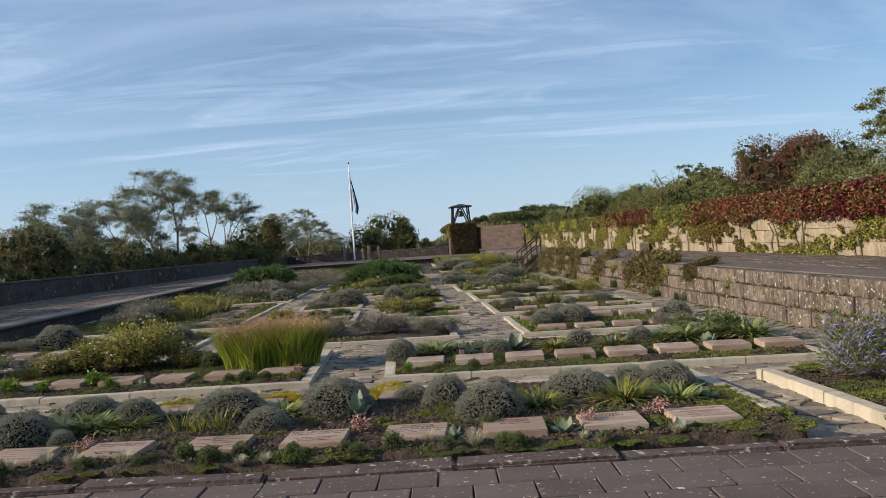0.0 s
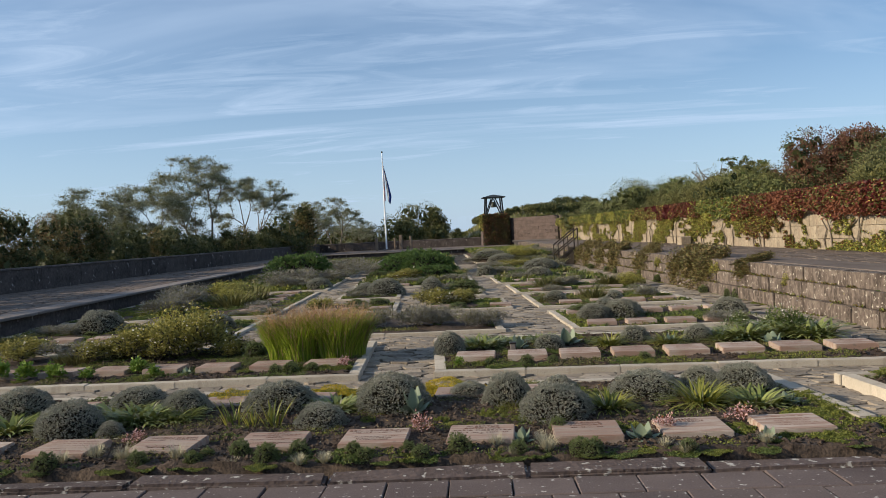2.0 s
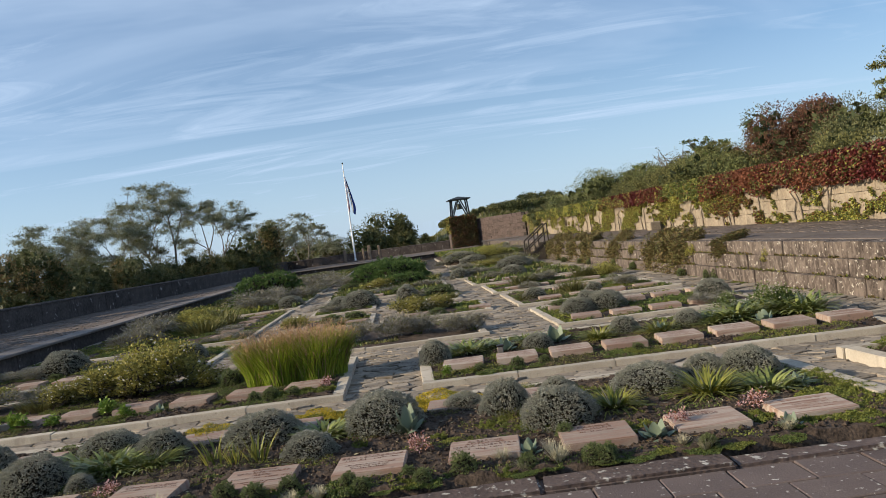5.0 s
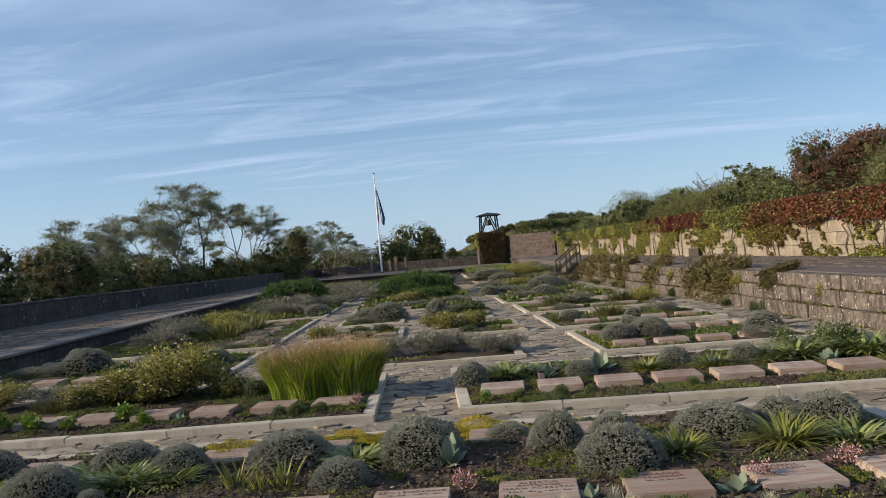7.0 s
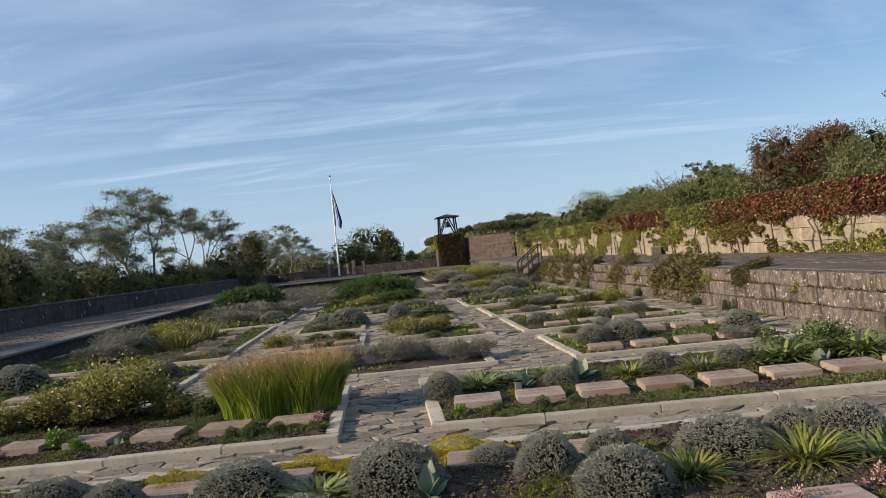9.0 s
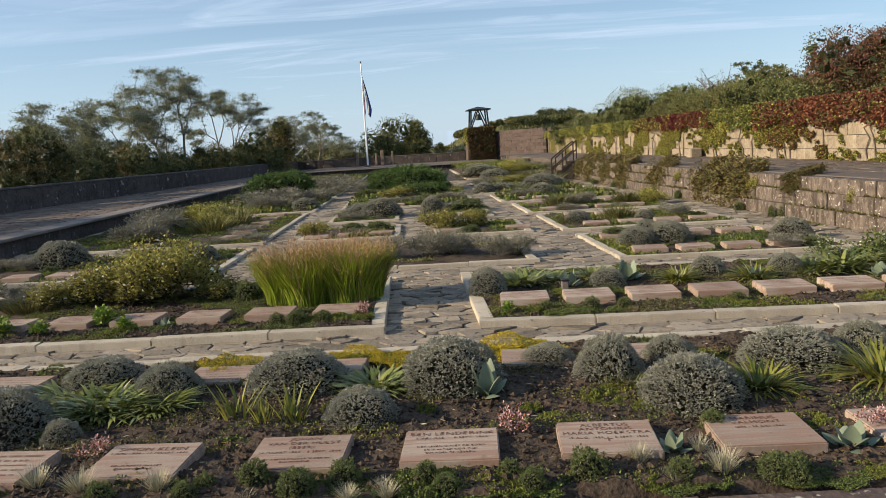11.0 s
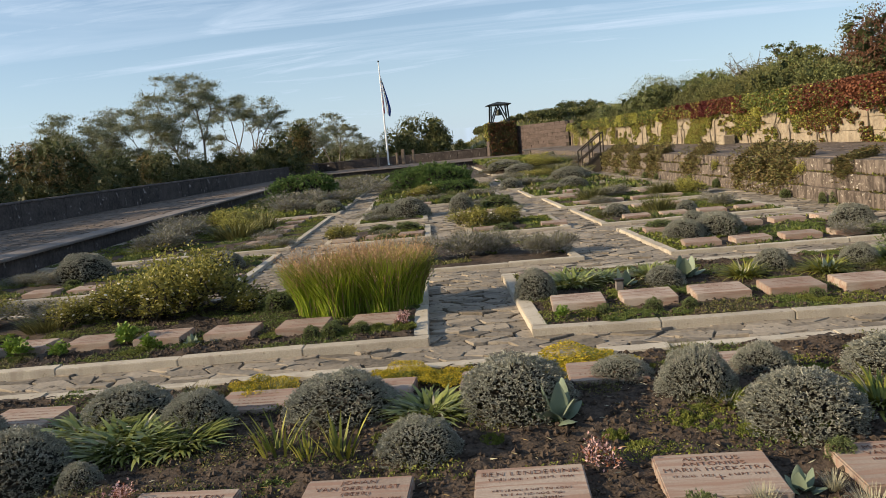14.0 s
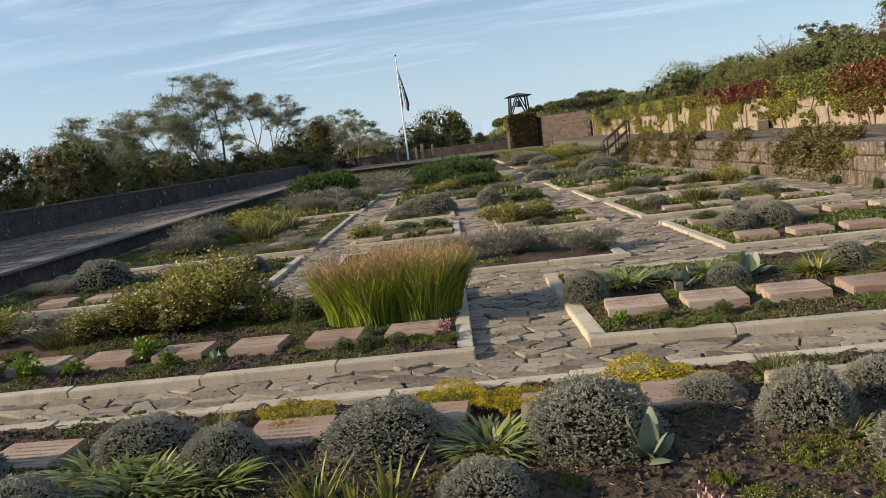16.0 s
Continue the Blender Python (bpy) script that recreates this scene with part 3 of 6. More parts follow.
V_END = 47.0
garden = slab_quad("floor", [P(-8.4, -3.6), P(6.35, -3.6), P(6.35, V_END), P(-8.4, V_END)], -0.2, 0.0, M_PATHSAND, "sandy earth bed under the garden's flagstone paths", "floor")
terr_r = slab_quad("terrace", [P(6.55, -8), P(10.0, -8), P(10.0, 50.6), P(6.55, 50.6)], -0.2, 0.756, M_TERR, "brown paved terrace along the vine wall", "terrace")
terr_l = slab_quad("walkway", [P(-8.75, -9), P(-8.75, 58), Vector((-16.9, 58, 0)), Vector((-14.3, -9, 0))], -0.2, 0.40, M_TERR, "grey paved walkway along the dark parapet", "walkway")
terr_f = slab_quad("forecourt", [P(-8.4, V_END + 0.35), P(6.3, V_END + 0.35), P(6.3, 58.5), P(-8.4, 58.5)], -0.2, 0.42, M_TERR, "paved forecourt below the bell tower", "forecourt")
front = slab_quad("pavement", [Vector((-11, -10.8, 0)), Vector((9, -10.2, 0)), Vector((9, -3.2, 0)), Vector((-11, -4.17, 0))], -0.2, 0.075, M_JOINT, "sand bed under the paved forecourt", "pavement")

# copings of the raised walks
def coping(name, a, b, z, width, h, material, label, step=1.6):
    root = thing(name, Matrix.Translation(a), label, "coping", kind="structure")
    d = b - a
    n = max(1, int(d.length / step))
    me = bm_mesh("coping_stone", box(d.length / n - 0.008, width, h, 0.012), material)
    for i in range(n):
        p = d * ((i + 0.5) / n)
        child("coping_stone", me, root, pose(p.x, p.y, z, 0, 0, math.degrees(math.atan2(d.y, d.x))))
    return root


coping("trim", P(-8.55, -9), P(-8.55, 46.9), 0.36, 0.62, 0.06, M_COPE, "pale concrete coping along the walkway edge", 2.2)
coping("trim", P(-8.2, V_END + 0.18), P(3.2, V_END + 0.18), 0.38, 0.5, 0.06, M_COPE, "pale concrete coping of the far forecourt", 2.2)

# left retaining face and parapet
def panel_wall(name, a, b, z0, z1, thick, step, material, label, cap=None, jitter=0.004):
    root = thing(name, Matrix.Translation(a), label, "wall", kind="structure")
    d = b - a
    n = max(1, int(d.length / step))
    rng = random.Random(name + str(n))
    mes = [bm_mesh("panel", box(d.length / n - 0.012, thick, z1 - z0, 0.014, 0, jitter, rng), material) for _ in range(4)]
    turn = math.degrees(math.atan2(d.y, d.x))
    for i in range(n):
        p = d * ((i + 0.5) / n)
        child("panel", mes[i % 4], root, pose(p.x, p.y, z0, 0, 0, turn))
    if cap:
        cm = bm_mesh("cap", box(d.length / n - 0.006, thick + 0.06, 0.07, 0.015), cap)
        for i in range(n):
            p = d * ((i + 0.5) / n)
            child("cap", cm, root, pose(p.x, p.y, z1 + 0.001, 0, 0, turn))
    return root


panel_wall("wall_west_low", P(-8.50, -8), P(-8.50, 46.8), -0.1, 0.355, 0.22, 2.6, M_PARA, "dark stained concrete retaining wall below the walkway")
panel_wall("wall_west", Vector((-14.45, -9, 0)), Vector((-16.9, 58, 0)), 0.1, 1.12, 0.34, 2.4, M_PARA, "dark weathered parapet with lichen patches", M_CAP)
panel_wall("wall_north_low", P(-8.2, V_END + 0.2), P(3.0, V_END + 0.2), -0.1, 0.375, 0.2, 2.6, M_PARA, "low dark edge wall of the far forecourt")
panel_wall("wall_north", Vector((-16.9, 58.2, 0)), Vector((-2.2, 57.4, 0)), 0.1, 1.08, 0.34, 2.4, M_PARA, "low weathered stone wall beside the bell tower", M_CAP)
wall_ne = thing("wall_north_east", Matrix.Identity(4), "tall pinkish wall of small stones beside the bell tower", "wall", kind="structure")
NA, NB = Vector((-0.2, 56.9, 0)), Vector((4.25, 51.0, 0))
nturn = math.degrees(math.atan2(NB.y - NA.y, NB.x - NA.x))
mid_ = (NA + NB) / 2
core_ob = child("wall_core", bm_mesh("wall_core", box((NB - NA).length, 0.3, 2.45, 0.01), M_WALLCORE), wall_ne, pose(mid_.x, mid_.y, 0.1, 0, 0, nturn))
rn = random.Random(8)
STN = [bm_mesh("stone", box(0.598, 0.36, 0.269, 0.012, 0, 0.016, rn), M_PINKWALL) for _ in range(5)]
for c in range(9):
    for i in range(12):
        t = (i + 0.5 + (0.25 if c % 2 else -0.25)) / 12.5
        q = NA.lerp(NB, min(max(t + 0.02, 0.04), 0.97))
        child("stone", STN[rn.randrange(5)], wall_ne, pose(q.x, q.y, 0.2 + c * 0.27, 0, 0, nturn + rn.uniform(-0.6, 0.6)))
panel_wall("wall_south", Vector((-14.4, -10.2, 0)), Vector((9.5, -10.2, 0)), -0.1, 1.3, 0.3, 2.4, M_WALL, "plain stone wall closing the garden")

# right retaining wall: three courses stepped back, then the coping
wall_e = thing("wall_east_low", Matrix.Identity(4), "stepped retaining wall of weathered blocks with white lichen", "wall", kind="structure")
core = [P(6.66, -8), P(6.85, -8), P(6.85, 47), P(6.66, 47)]
cv = [(c.x, c.y, z) for z in (-0.1, 0.70) for c in core]
child("wall_core", mesh("wall_core", cv, [(3, 2, 1, 0), (4, 5, 6, 7), (0, 1, 5, 4), (1, 2, 6, 5), (2, 3, 7, 6), (3, 0, 4, 7)], M_WALLCORE), wall_e)
TURN = math.degrees(math.atan2(1, SHEAR))
rw = random.Random(5)
blocks = {}
for tier, (u, z0, z1, depth) in enumerate(((6.38, -0.05, 0.26, 0.40), (6.46, 0.26, 0.52, 0.40), (6.54, 0.52, 0.765, 0.42))):
    v = -8 - 0.3 * tier
    while v < 46:
        ln = rw.choice((0.7, 0.95, 1.25))
        key = (tier, ln, rw.randrange(3))
        if key not in blocks:
            blocks[key] = bm_mesh("block", box(ln - 0.002, depth, z1 - z0 - 0.001, 0.007, 0, 0.006, rw, 2), M_WALL)
        p = P(u + 0.08 + rw.uniform(-0.012, 0.012), v + ln / 2)
        child("block", blocks[key], wall_e, pose(p.x, p.y, z0, rw.uniform(-0.3, 0.3), rw.uniform(-0.15, 0.15), TURN + rw.uniform(-0.2, 0.2)))
        v += ln
rg = np.random.default_rng(64)
lv_, lz_ = rg.uniform(-6, 40, 16000), rg.integers(0, 3, 16000)
dens = np.array([noise.noise(Vector((a * 0.8, b * 5.0, 2))) + 0.6 * noise.noise(Vector((a * 3, b * 5.0, 9))) for a, b in zip(lv_, lz_)]) > -0.05
lv_, lz_ = lv_[dens], lz_[dens]
lu_ = np.array([6.24, 6.30, 6.385])[lz_] + rg.uniform(-0.03, 0.05, len(lv_))
lp_ = np.array([tuple(P(a, b, (0.0, 0.262, 0.522)[c])) for a, b, c in zip(lu_, lv_, lz_)])
lq_, lf_ = leaves(rg, lp_, np.tile([-0.3, 0, 0.6], (len(lp_), 1)), 0.055, 0.022, 0.7)
tagged(child("ledge_weeds", leafmesh("ledge_weeds", [(lq_, lf_)], [L_OLIVE, L_TRAIL, L_MOSS], rg.choice(3, len(lp_), p=[0.35, 0.5, 0.15])), wall_e, None, "dry weeds and moss along the ledges"), kind="stuff")
coping("trim", P(6.98, -8), P(6.98, 46), 0.745, 0.62, 0.03, M_TERR, "worn brown coping strip of the terrace edge", 1.3)

# vine wall: coursed sandstone, blocks near, plain beyond
wall_v = thing("wall_east", Matrix.Identity(4), "yellowish sandstone wall half hidden by vines", "wall", kind="structure")
core = [P(10.0, -9), P(10.4, -9), P(10.4, 50.8), P(10.0, 50.8)]
cv = [(c.x, c.y, z) for z in (-0.1, 2.0) for c in core]
child("wall_core", mesh("wall_core", cv, [(3, 2, 1, 0), (4, 5, 6, 7), (0, 1, 5, 4), (1, 2, 6, 5), (2, 3, 7, 6), (3, 0, 4, 7)], M_SAND), wall_v)
blocks = {}
far_list = []
for course in range(4):
    z0, h = 0.74 + course * 0.315, 0.305
    v = -3 - 0.2 * (course % 2)
    while v < 50:
        ln = rw.choice((0.45, 0.6, 0.8))
        key = (ln, rw.randrange(4))
        if key not in blocks:
            blocks[key] = bm_mesh("sandstone_block", box(ln, 0.16, h, 0, 0, 0.003, rw), M_SAND)
        p = P(9.99 + rw.uniform(-0.006, 0.004), v + ln / 2)
        if v < 34:
            child("sandstone_block", blocks[key], wall_v, pose(p.x, p.y, z0, 0, 0, TURN))
        v += ln

# ---- beds with kerbs ----
KERB = {}


def kerb_line(root, a, b, h, w=0.135, step=1.1):
    d = b - a
    n = max(1, round(d.length / step))
    ln = d.length / n
    turn = math.degrees(math.atan2(d.y, d.x))
    for i in range(n):
        key = (round(ln, 2), h, w, i % 2)
        if key not in KERB:
            KERB[key] = bm_mesh("kerb_stone", box(ln - 0.004, w, h + 0.08, 0.007, -0.08, 0.003, RND, 2), M_KERB)
        p = a + d * ((i + 0.5) / n)
        child("kerb_stone", KERB[key], root, root.matrix_basis.inverted() @ pose(p.x, p.y, RND.uniform(-0.006, 0.004), 0, 0, turn + RND.uniform(-0.25, 0.25)))


BEDS = {}


def fall(v, soil):
    """The front bed's earth sinks towards the kerb at its back."""
    return 0.08 * smooth(-1.9, -1.1, v) if soil > 0.15 and v < 0 else 0.0



def soil_z(x, y, v, soil):
    """Height of the uneven earth at a place in a bed."""
    q = Vector((x * 2.2, y * 2.2, 1))
    return soil - fall(v, soil) + 0.025 * noise.noise(q) + 0.02 * noise.noise(q * 3.7) + 0.022 * noise.noise(q * 9) + 0.012 * noise.noise(q * 21)


def bed(key, u0, u1, v0, v1, soil=0.045, h=0.066, sides="fblr", green=0.4, cell=0.12, label="grave bed edged with pale stone kerbs"):
    """A raised bed: its kerbs (front, back, left, right) and uneven soil."""
    root = thing("flower_bed", Matrix.Translation(P(u0, v0)), label, "flower bed", "grave beds", kind="structure")
    BEDS[key] = (u0, u1, v0, v1, soil)
    k = 0.075
    kw = 0.135 if v0 < 3 else 0.12
    if "f" in sides: kerb_line(root, P(u0, v0 + k), P(u1, v0 + k), h, kw)
    if "b" in sides: kerb_line(root, P(u0, v1 - k), P(u1, v1 - k), h, kw)
    if "l" in sides: kerb_line(root, P(u0 + k, v0 + 2 * k), P(u0 + k, v1 - 2 * k), h, kw)
    if "r" in sides: kerb_line(root, P(u1 - k, v0 + 2 * k), P(u1 - k, v1 - 2 * k), h, kw)
    nu, nv = max(2, int((u1 - u0) / cell)), max(2, int((v1 - v0) / cell))
    org = P(u0, v0)
    vs = []
    for j in range(nv + 1):
        for i in range(nu + 1):
            p = P(u0 + 0.07 + (u1 - u0 - 0.14) * i / nu, v0 + 0.07 + (v1 - v0 - 0.14) * j / nv)
            e = min(i, nu - i, j, nv - j)
            z = soil_z(p.x, p.y, v0 + (v1 - v0) * j / nv, soil)
            vs.append((p.x - org.x, p.y - org.y, min(z, h - 0.03) - 0.03 if e < 1 else z))
    fs = [(j * (nu + 1) + i, j * (nu + 1) + i + 1, (j + 1) * (nu + 1) + i + 1, (j + 1) * (nu + 1) + i) for j in range(nv) for i in range(nu)]
    child("soil", mesh("soil", vs, fs, M_SOIL, None, True), root)
    if v0 < 3:
        # crumbs of earth
        rg = np.random.default_rng(int(abs(u0 * 13 + v0 * 7)) + 1)
        ua = max(u0, -4.7)
        n = int(min(26000, (u1 - ua) * (v1 - v0) * 1300))
        cu0, cv0 = rg.uniform(ua + 0.15, u1 - 0.15, n), rg.uniform(v0 + 0.15, v1 - 0.15, n)
        at = [P(a, b) for a, b in zip(cu0, cv0)]
        r = 0.0045 + 0.021 * rg.uniform(0, 1, n) ** 3.0
        dirs = np.array([(1, 0, 0), (0, 1, 0), (-1, 0, 0), (0, -1, 0), (0, 0, 0.7), (0, 0, -0.7)])
        spin = rg.uniform(0, 6.283, n)
        turn_ = np.stack([np.stack([np.cos(spin), -np.sin(spin), spin * 0], 1), np.stack([np.sin(spin), np.cos(spin), spin * 0], 1), np.stack([spin * 0, spin * 0, spin * 0 + 1], 1)], 1)
        mid = np.array([(q.x - org.x, q.y - org.y, soil_z(q.x, q.y, b, soil)) for q, b in zip(at, cv0)]) + np.stack([r * 0, r * 0, r * 0.25], 1)
        cv_ = (mid[:, None, :] + np.einsum("nij,kj->nki", turn_, dirs) * r[:, None, None] * rg.uniform(0.7, 1.2, (n, 6, 1))).reshape(-1, 3)
        cf = [(o + a, o + b, o + t) if t == 4 else (o + b, o + a, o + t) for o in range(0, n * 6, 6) for a, b in ((0, 1), (1, 2), (2, 3), (3, 0)) for t in (4, 5)]
        tagged(child("soil_crumbs", mesh("soil_crumbs", cv_, cf, M_SOIL), root), "loose dark crumbs of earth", kind="stuff")
    # creeping weeds and moss in patches
    area = (u1 - u0) * (v1 - v0)
    n = int(min(90000, area * (7800 if v0 < 3 else 1500 if v0 < 12 else 200) * (0.5 + green)))
    rg = np.random.default_rng(int(abs(u0 * 71 + v0 * 37)) + 3)
    uu, vv = rg.uniform(max(u0 + 0.12, -4.8 if v0 < 3 else -99), u1 - 0.12, n), rg.uniform(v0 + 0.12, v1 - 0.12, n)
    pat = np.array([noise.noise(Vector((a * 1.1, b * 1.5, 4))) + 0.6 * noise.noise(Vector((a * 3.3, b * 3.3, 8))) for a, b in zip(uu, vv)])
    keep = pat > 0.32 - 0.75 * green
    if key == "A":                                  # none under the front slabs
        keep &= (np.abs(vv + 3.06 - 0.045 * uu) > 0.24) | (np.abs((uu + 3.90 + 0.38) % 0.765 - 0.38) > 0.29)
    uu, vv = uu[keep], vv[keep]
    base = [P(a, b) - org for a, b in zip(uu, vv)]
    if len(uu):
        size = 0.016 if v0 < 3 else 0.042 if v0 < 12 else 0.13
        ps = np.stack([np.array([q.x for q in base]), np.array([q.y for q in base]), np.array([soil_z(q.x + org.x, q.y + org.y, b, soil) for q, b in zip(base, vv)]) + rg.uniform(-0.004, 0.018, len(uu)) * (size / 0.05 if v0 > 3 else 1)], 1)
        lv, lf = leaves(rg, ps, np.tile([0, 0, 0.55], (len(uu), 1)), size, size * 0.55, 0.8)
        hue = np.array([noise.noise(Vector((a * 0.9, b * 0.9, 20))) for a, b in zip(uu, vv)])
        ix = np.where(hue > 0.12, 0, np.where(hue > -0.22, 1, 2))
        tagged(child("ground_cover", leafmesh("ground_cover", [(lv, lf)], [L_MOSS, L_GREEN, L_OLIVE], ix), root), "low mossy ground cover in patches", kind="stuff")
    return root


bed_a = bed("A", -8.3, 3.15, -3.62, -0.72, 0.165, 0.10, "b", 0.38, 0.036, "long front grave bed of dark soil")
kerb_line(bed_a, P(3.11, -2.95), P(3.08, -1.0), 0.19)

bed("A2", 3.86, 6.1, -3.5, -1.0, 0.10, 0.12, "flb", 0.5, 0.1)
bed("B1", -8.3, -0.85, 0.0, 2.75, 0.075, 0.088, "fblr", 0.45, 0.07)
bed("B2", 0.0, 5.2, 0.0, 2.75, 0.075, 0.088, "fblr", 0.45, 0.07)
bed("C1", -8.3, -3.42, 3.75, 6.7, green=0.4)
bed("C2", -2.75, 1.17, 3.6, 6.3, green=0.2)
bed("C3", 2.2, 5.4, 3.45, 6.25, green=0.4)
bed("D1", -8.3, -3.4, 7.35, 14.0, green=0.5)
bed("D2", -2.8, -0.78, 7.25, 9.5, green=0.4)
bed("D3", -0.15, 1.66, 7.05, 9.3, green=0.4)
bed("D4", 2.16, 5.4, 7.0, 10.15, green=0.5)
bed("E2", -2.55, -0.84, 10.75, 13.8, green=0.5)
bed("E3", -0.2, 1.34, 10.6, 13.8, green=0.4)
bed("E4", 2.1, 5.4, 10.6, 13.6, green=0.5)
bed("F1", -8.3, -3.3, 14.7, 20.5, green=0.6, cell=0.25)
bed("F2", -2.6, 1.35, 14.6, 17.6, green=0.5, cell=0.25)
bed("F4", 1.95, 5.4, 14.3, 17.6, green=0.5, cell=0.25)
bed("G2", -2.6, 1.35, 18.3, 21.6, green=0.6, cell=0.25)
bed("G4", 1.75, 5.4, 18.3, 21.6, green=0.6, cell=0.25)
bed("H1", -8.3, -3.3, 21.2, 27.5, green=0.6, cell=0.3)
bed("H2", -2.6, 1.2, 22.3, 28.6, green=0.6, cell=0.3)
bed("H4", 2.0, 5.3, 22.3, 26.0, green=0.6, cell=0.3)
bed("I1", -8.3, -3.3, 28.2, 45.5, green=0.7, cell=0.5)
bed("I2", -2.6, 1.2, 29.4, 36.5, green=0.7, cell=0.4)
bed("I3", -2.6, 1.2, 37.3, 45.5, green=0.7, cell=0.5)
bed("I4", 2.2, 6.0, 29.0, 45.5, 0.4, 0.11, "fl", 0.8, 0.5)


def soil_at(x, y):
    u = x - SHEAR * y
    for u0, u1, v0, v1, s in BEDS.values():
        if u0 <= u <= u1 and v0 <= y <= v1:
            return s
    return 0.0

# ---- gravestones ----
def slab_mesh(seed, w=0.475, d=0.39, t=0.10):
    return bm_mesh("slab", box(w, d, t, 0.007, 0, 0.0015, random.Random(seed), 2), M_SLAB)


SLABS = [slab_mesh(s) for s in range(4)]
SMALL = [slab_mesh(s + 9, 0.46, 0.34, 0.10) for s in range(3)]


def letters(root, lines, top, tilt=0.0):
    """Carved lines of lettering on a slab's upper face: (text, y, height) from the centre."""
    for text, y, size in lines:
        cu = bpy.data.curves.new("inscription", 'FONT')
        cu.body, cu.size, cu.align_x, cu.align_y, cu.extrude, cu.space_character, cu.offset = text, size, 'CENTER', 'CENTER', 0.0008, 1.06, -0.026 * size
        tmp = bpy.data.objects.new("inscription", cu)
        me = bpy.data.meshes.new_from_object(tmp)
        bpy.data.objects.remove(tmp)
        me.materials.clear(); me.materials.append(M_CARVE)
        tagged(child("inscription", me, root, pose(0, y, top + 0.0026)), kind="stuff")


def bars(root, top, seed, rows=5, flip=1):
    """Worn lettering that can no longer be made out."""
    rg = random.Random(seed)
    vs, fs = [], []
    for r in range(rows):
        y = (0.12 - 0.055 * r) * flip
        x, end = -rg.uniform(0.10, 0.17), rg.uniform(0.10, 0.17)
        hh = 0.007 if r > 1 else 0.010
        while x < end:
            w = rg.uniform(0.006, 0.016)
            o = len(vs)
            vs += [(x, y - hh, top + 0.002), (x + w, y - hh, top + 0.002), (x + w, y + hh, top + 0.002), (x, y + hh, top + 0.002)]
            # thin strokes with gaps
            fs.append((o, o + 1, o + 2, o + 3))
            x += w + rg.choice((0.004, 0.005, 0.006, 0.02))
    tagged(child("inscription", mesh("inscription", vs, fs, M_WORN), root), kind="stuff")


def gravestone(x, y, z, tilt=0.0, turn=0.0, lines=None, seed=0, small=False, lettered=True, rows=5):
    root = thing("gravestone", pose(x, y, z, tilt, 0, turn), "flat pinkish sandstone grave slab with carved lettering", "gravestone", "grave slabs")
    me = (SMALL if small else SLABS)[seed % 3]
    child("slab", me, root)
    top = 0.10
    if lines:
        letters(root, lines, top)
    elif lettered:
        bars(root, top, seed, rows)
    return root


FRONT = [
    (-3.90, None), (-3.13, None), (-2.37, None),
    (-1.618, [("SIMON KLEIN", 0.115, 0.058), ("1 JUNI 1904 - 11 MAART 1941", 0.066, 0.030), ("ZIJN IK PLAATS VAN HET", -0.075, 0.022), ("EDELSTE DE DAAD", -0.11, 0.022)]),
    (-0.833, [("JOHAN", 0.145, 0.048), ("VAN DER HULST", 0.092, 0.048), ("(BEER)", 0.042, 0.044), ("14 MAART 1925 - 6 SEPT. 1944", -0.012, 0.030), ("HET IS BETER STAANDE TE STERVEN", -0.09, 0.020), ("DAN KNIELEND", -0.12, 0.020)]),
    (-0.083, [("BEN LENDERINK", 0.125, 0.055), ("7 MEI 1916  -  6 SEPT. 1944", 0.072, 0.030), ("HET LEVEN IS NIET ZO KORT", -0.03, 0.024), ("ER IS ALTIJD NOG TIJD", -0.068, 0.024), ("OM ADEL TE HEBBEN", -0.106, 0.024)]),
    (0.685, [("ALBERTUS", 0.135, 0.050), ("ANTONIUS", 0.085, 0.050), ("MARIA HOEKSTRA", 0.035, 0.050), ("19 AUG. 1923      6 SEPT. 1944", -0.022, 0.028), ("+", -0.045, 0.10)]),
    (1.433, [("MARINUS", 0.13, 0.050), ("VALMONT", 0.078, 0.050), ("1896 - 25 JULI 1944", 0.02, 0.028)]),
    (2.17, [("GERRIT", 0.13, 0.044), ("RIEZEBOS", 0.078, 0.048)]),
    (2.86, None),
]
for i, (x, lines) in enumerate(FRONT):
    gravestone(x, -3.06 + 0.05 * x, 0.107, RND.uniform(0.3, 1.6), RND.uniform(-1.5, 1.5) + (3 if x > 2 else 0), lines, i)
for i, x in enumerate((-4.0, -3.3, -2.62, -1.78, -1.02, -0.25, 0.42, 1.1)):
    gravestone(x, -1.50 + 0.05 * x + RND.uniform(-0.03, 0.03), 0.075, 0, 180, None, 20 + i)
for i in range(8):                                  # row behind the cross path, right
    gravestone(0.43 + i * 0.628, 0.80 + i * 0.004, 0.052, 1, RND.uniform(-1, 1), None, 40 + i)
for i in range(11):                                 # the same row, left of the middle path
    gravestone(-1.41 - i * 0.675, 0.62 - 0.012 * i, 0.050, 1, RND.uniform(-1, 1), None, 60 + i, True)
gravestone(0.15, 2.2, 0.05, 0, 180, None, 71)


def stone_row(key, v, u0, u1, step=0.62, chance=0.85, seed=0):
    rg = random.Random(seed)
    s = BEDS[key][4]
    u = u0
    while u < u1:
        if rg.random() < chance:
            p = P(u, v)
            gravestone(p.x, p.y, s - 0.035, rg.uniform(-1, 2), rg.uniform(-2, 2), None, rg.randrange(99), True, v < 9, 4)
        u += step


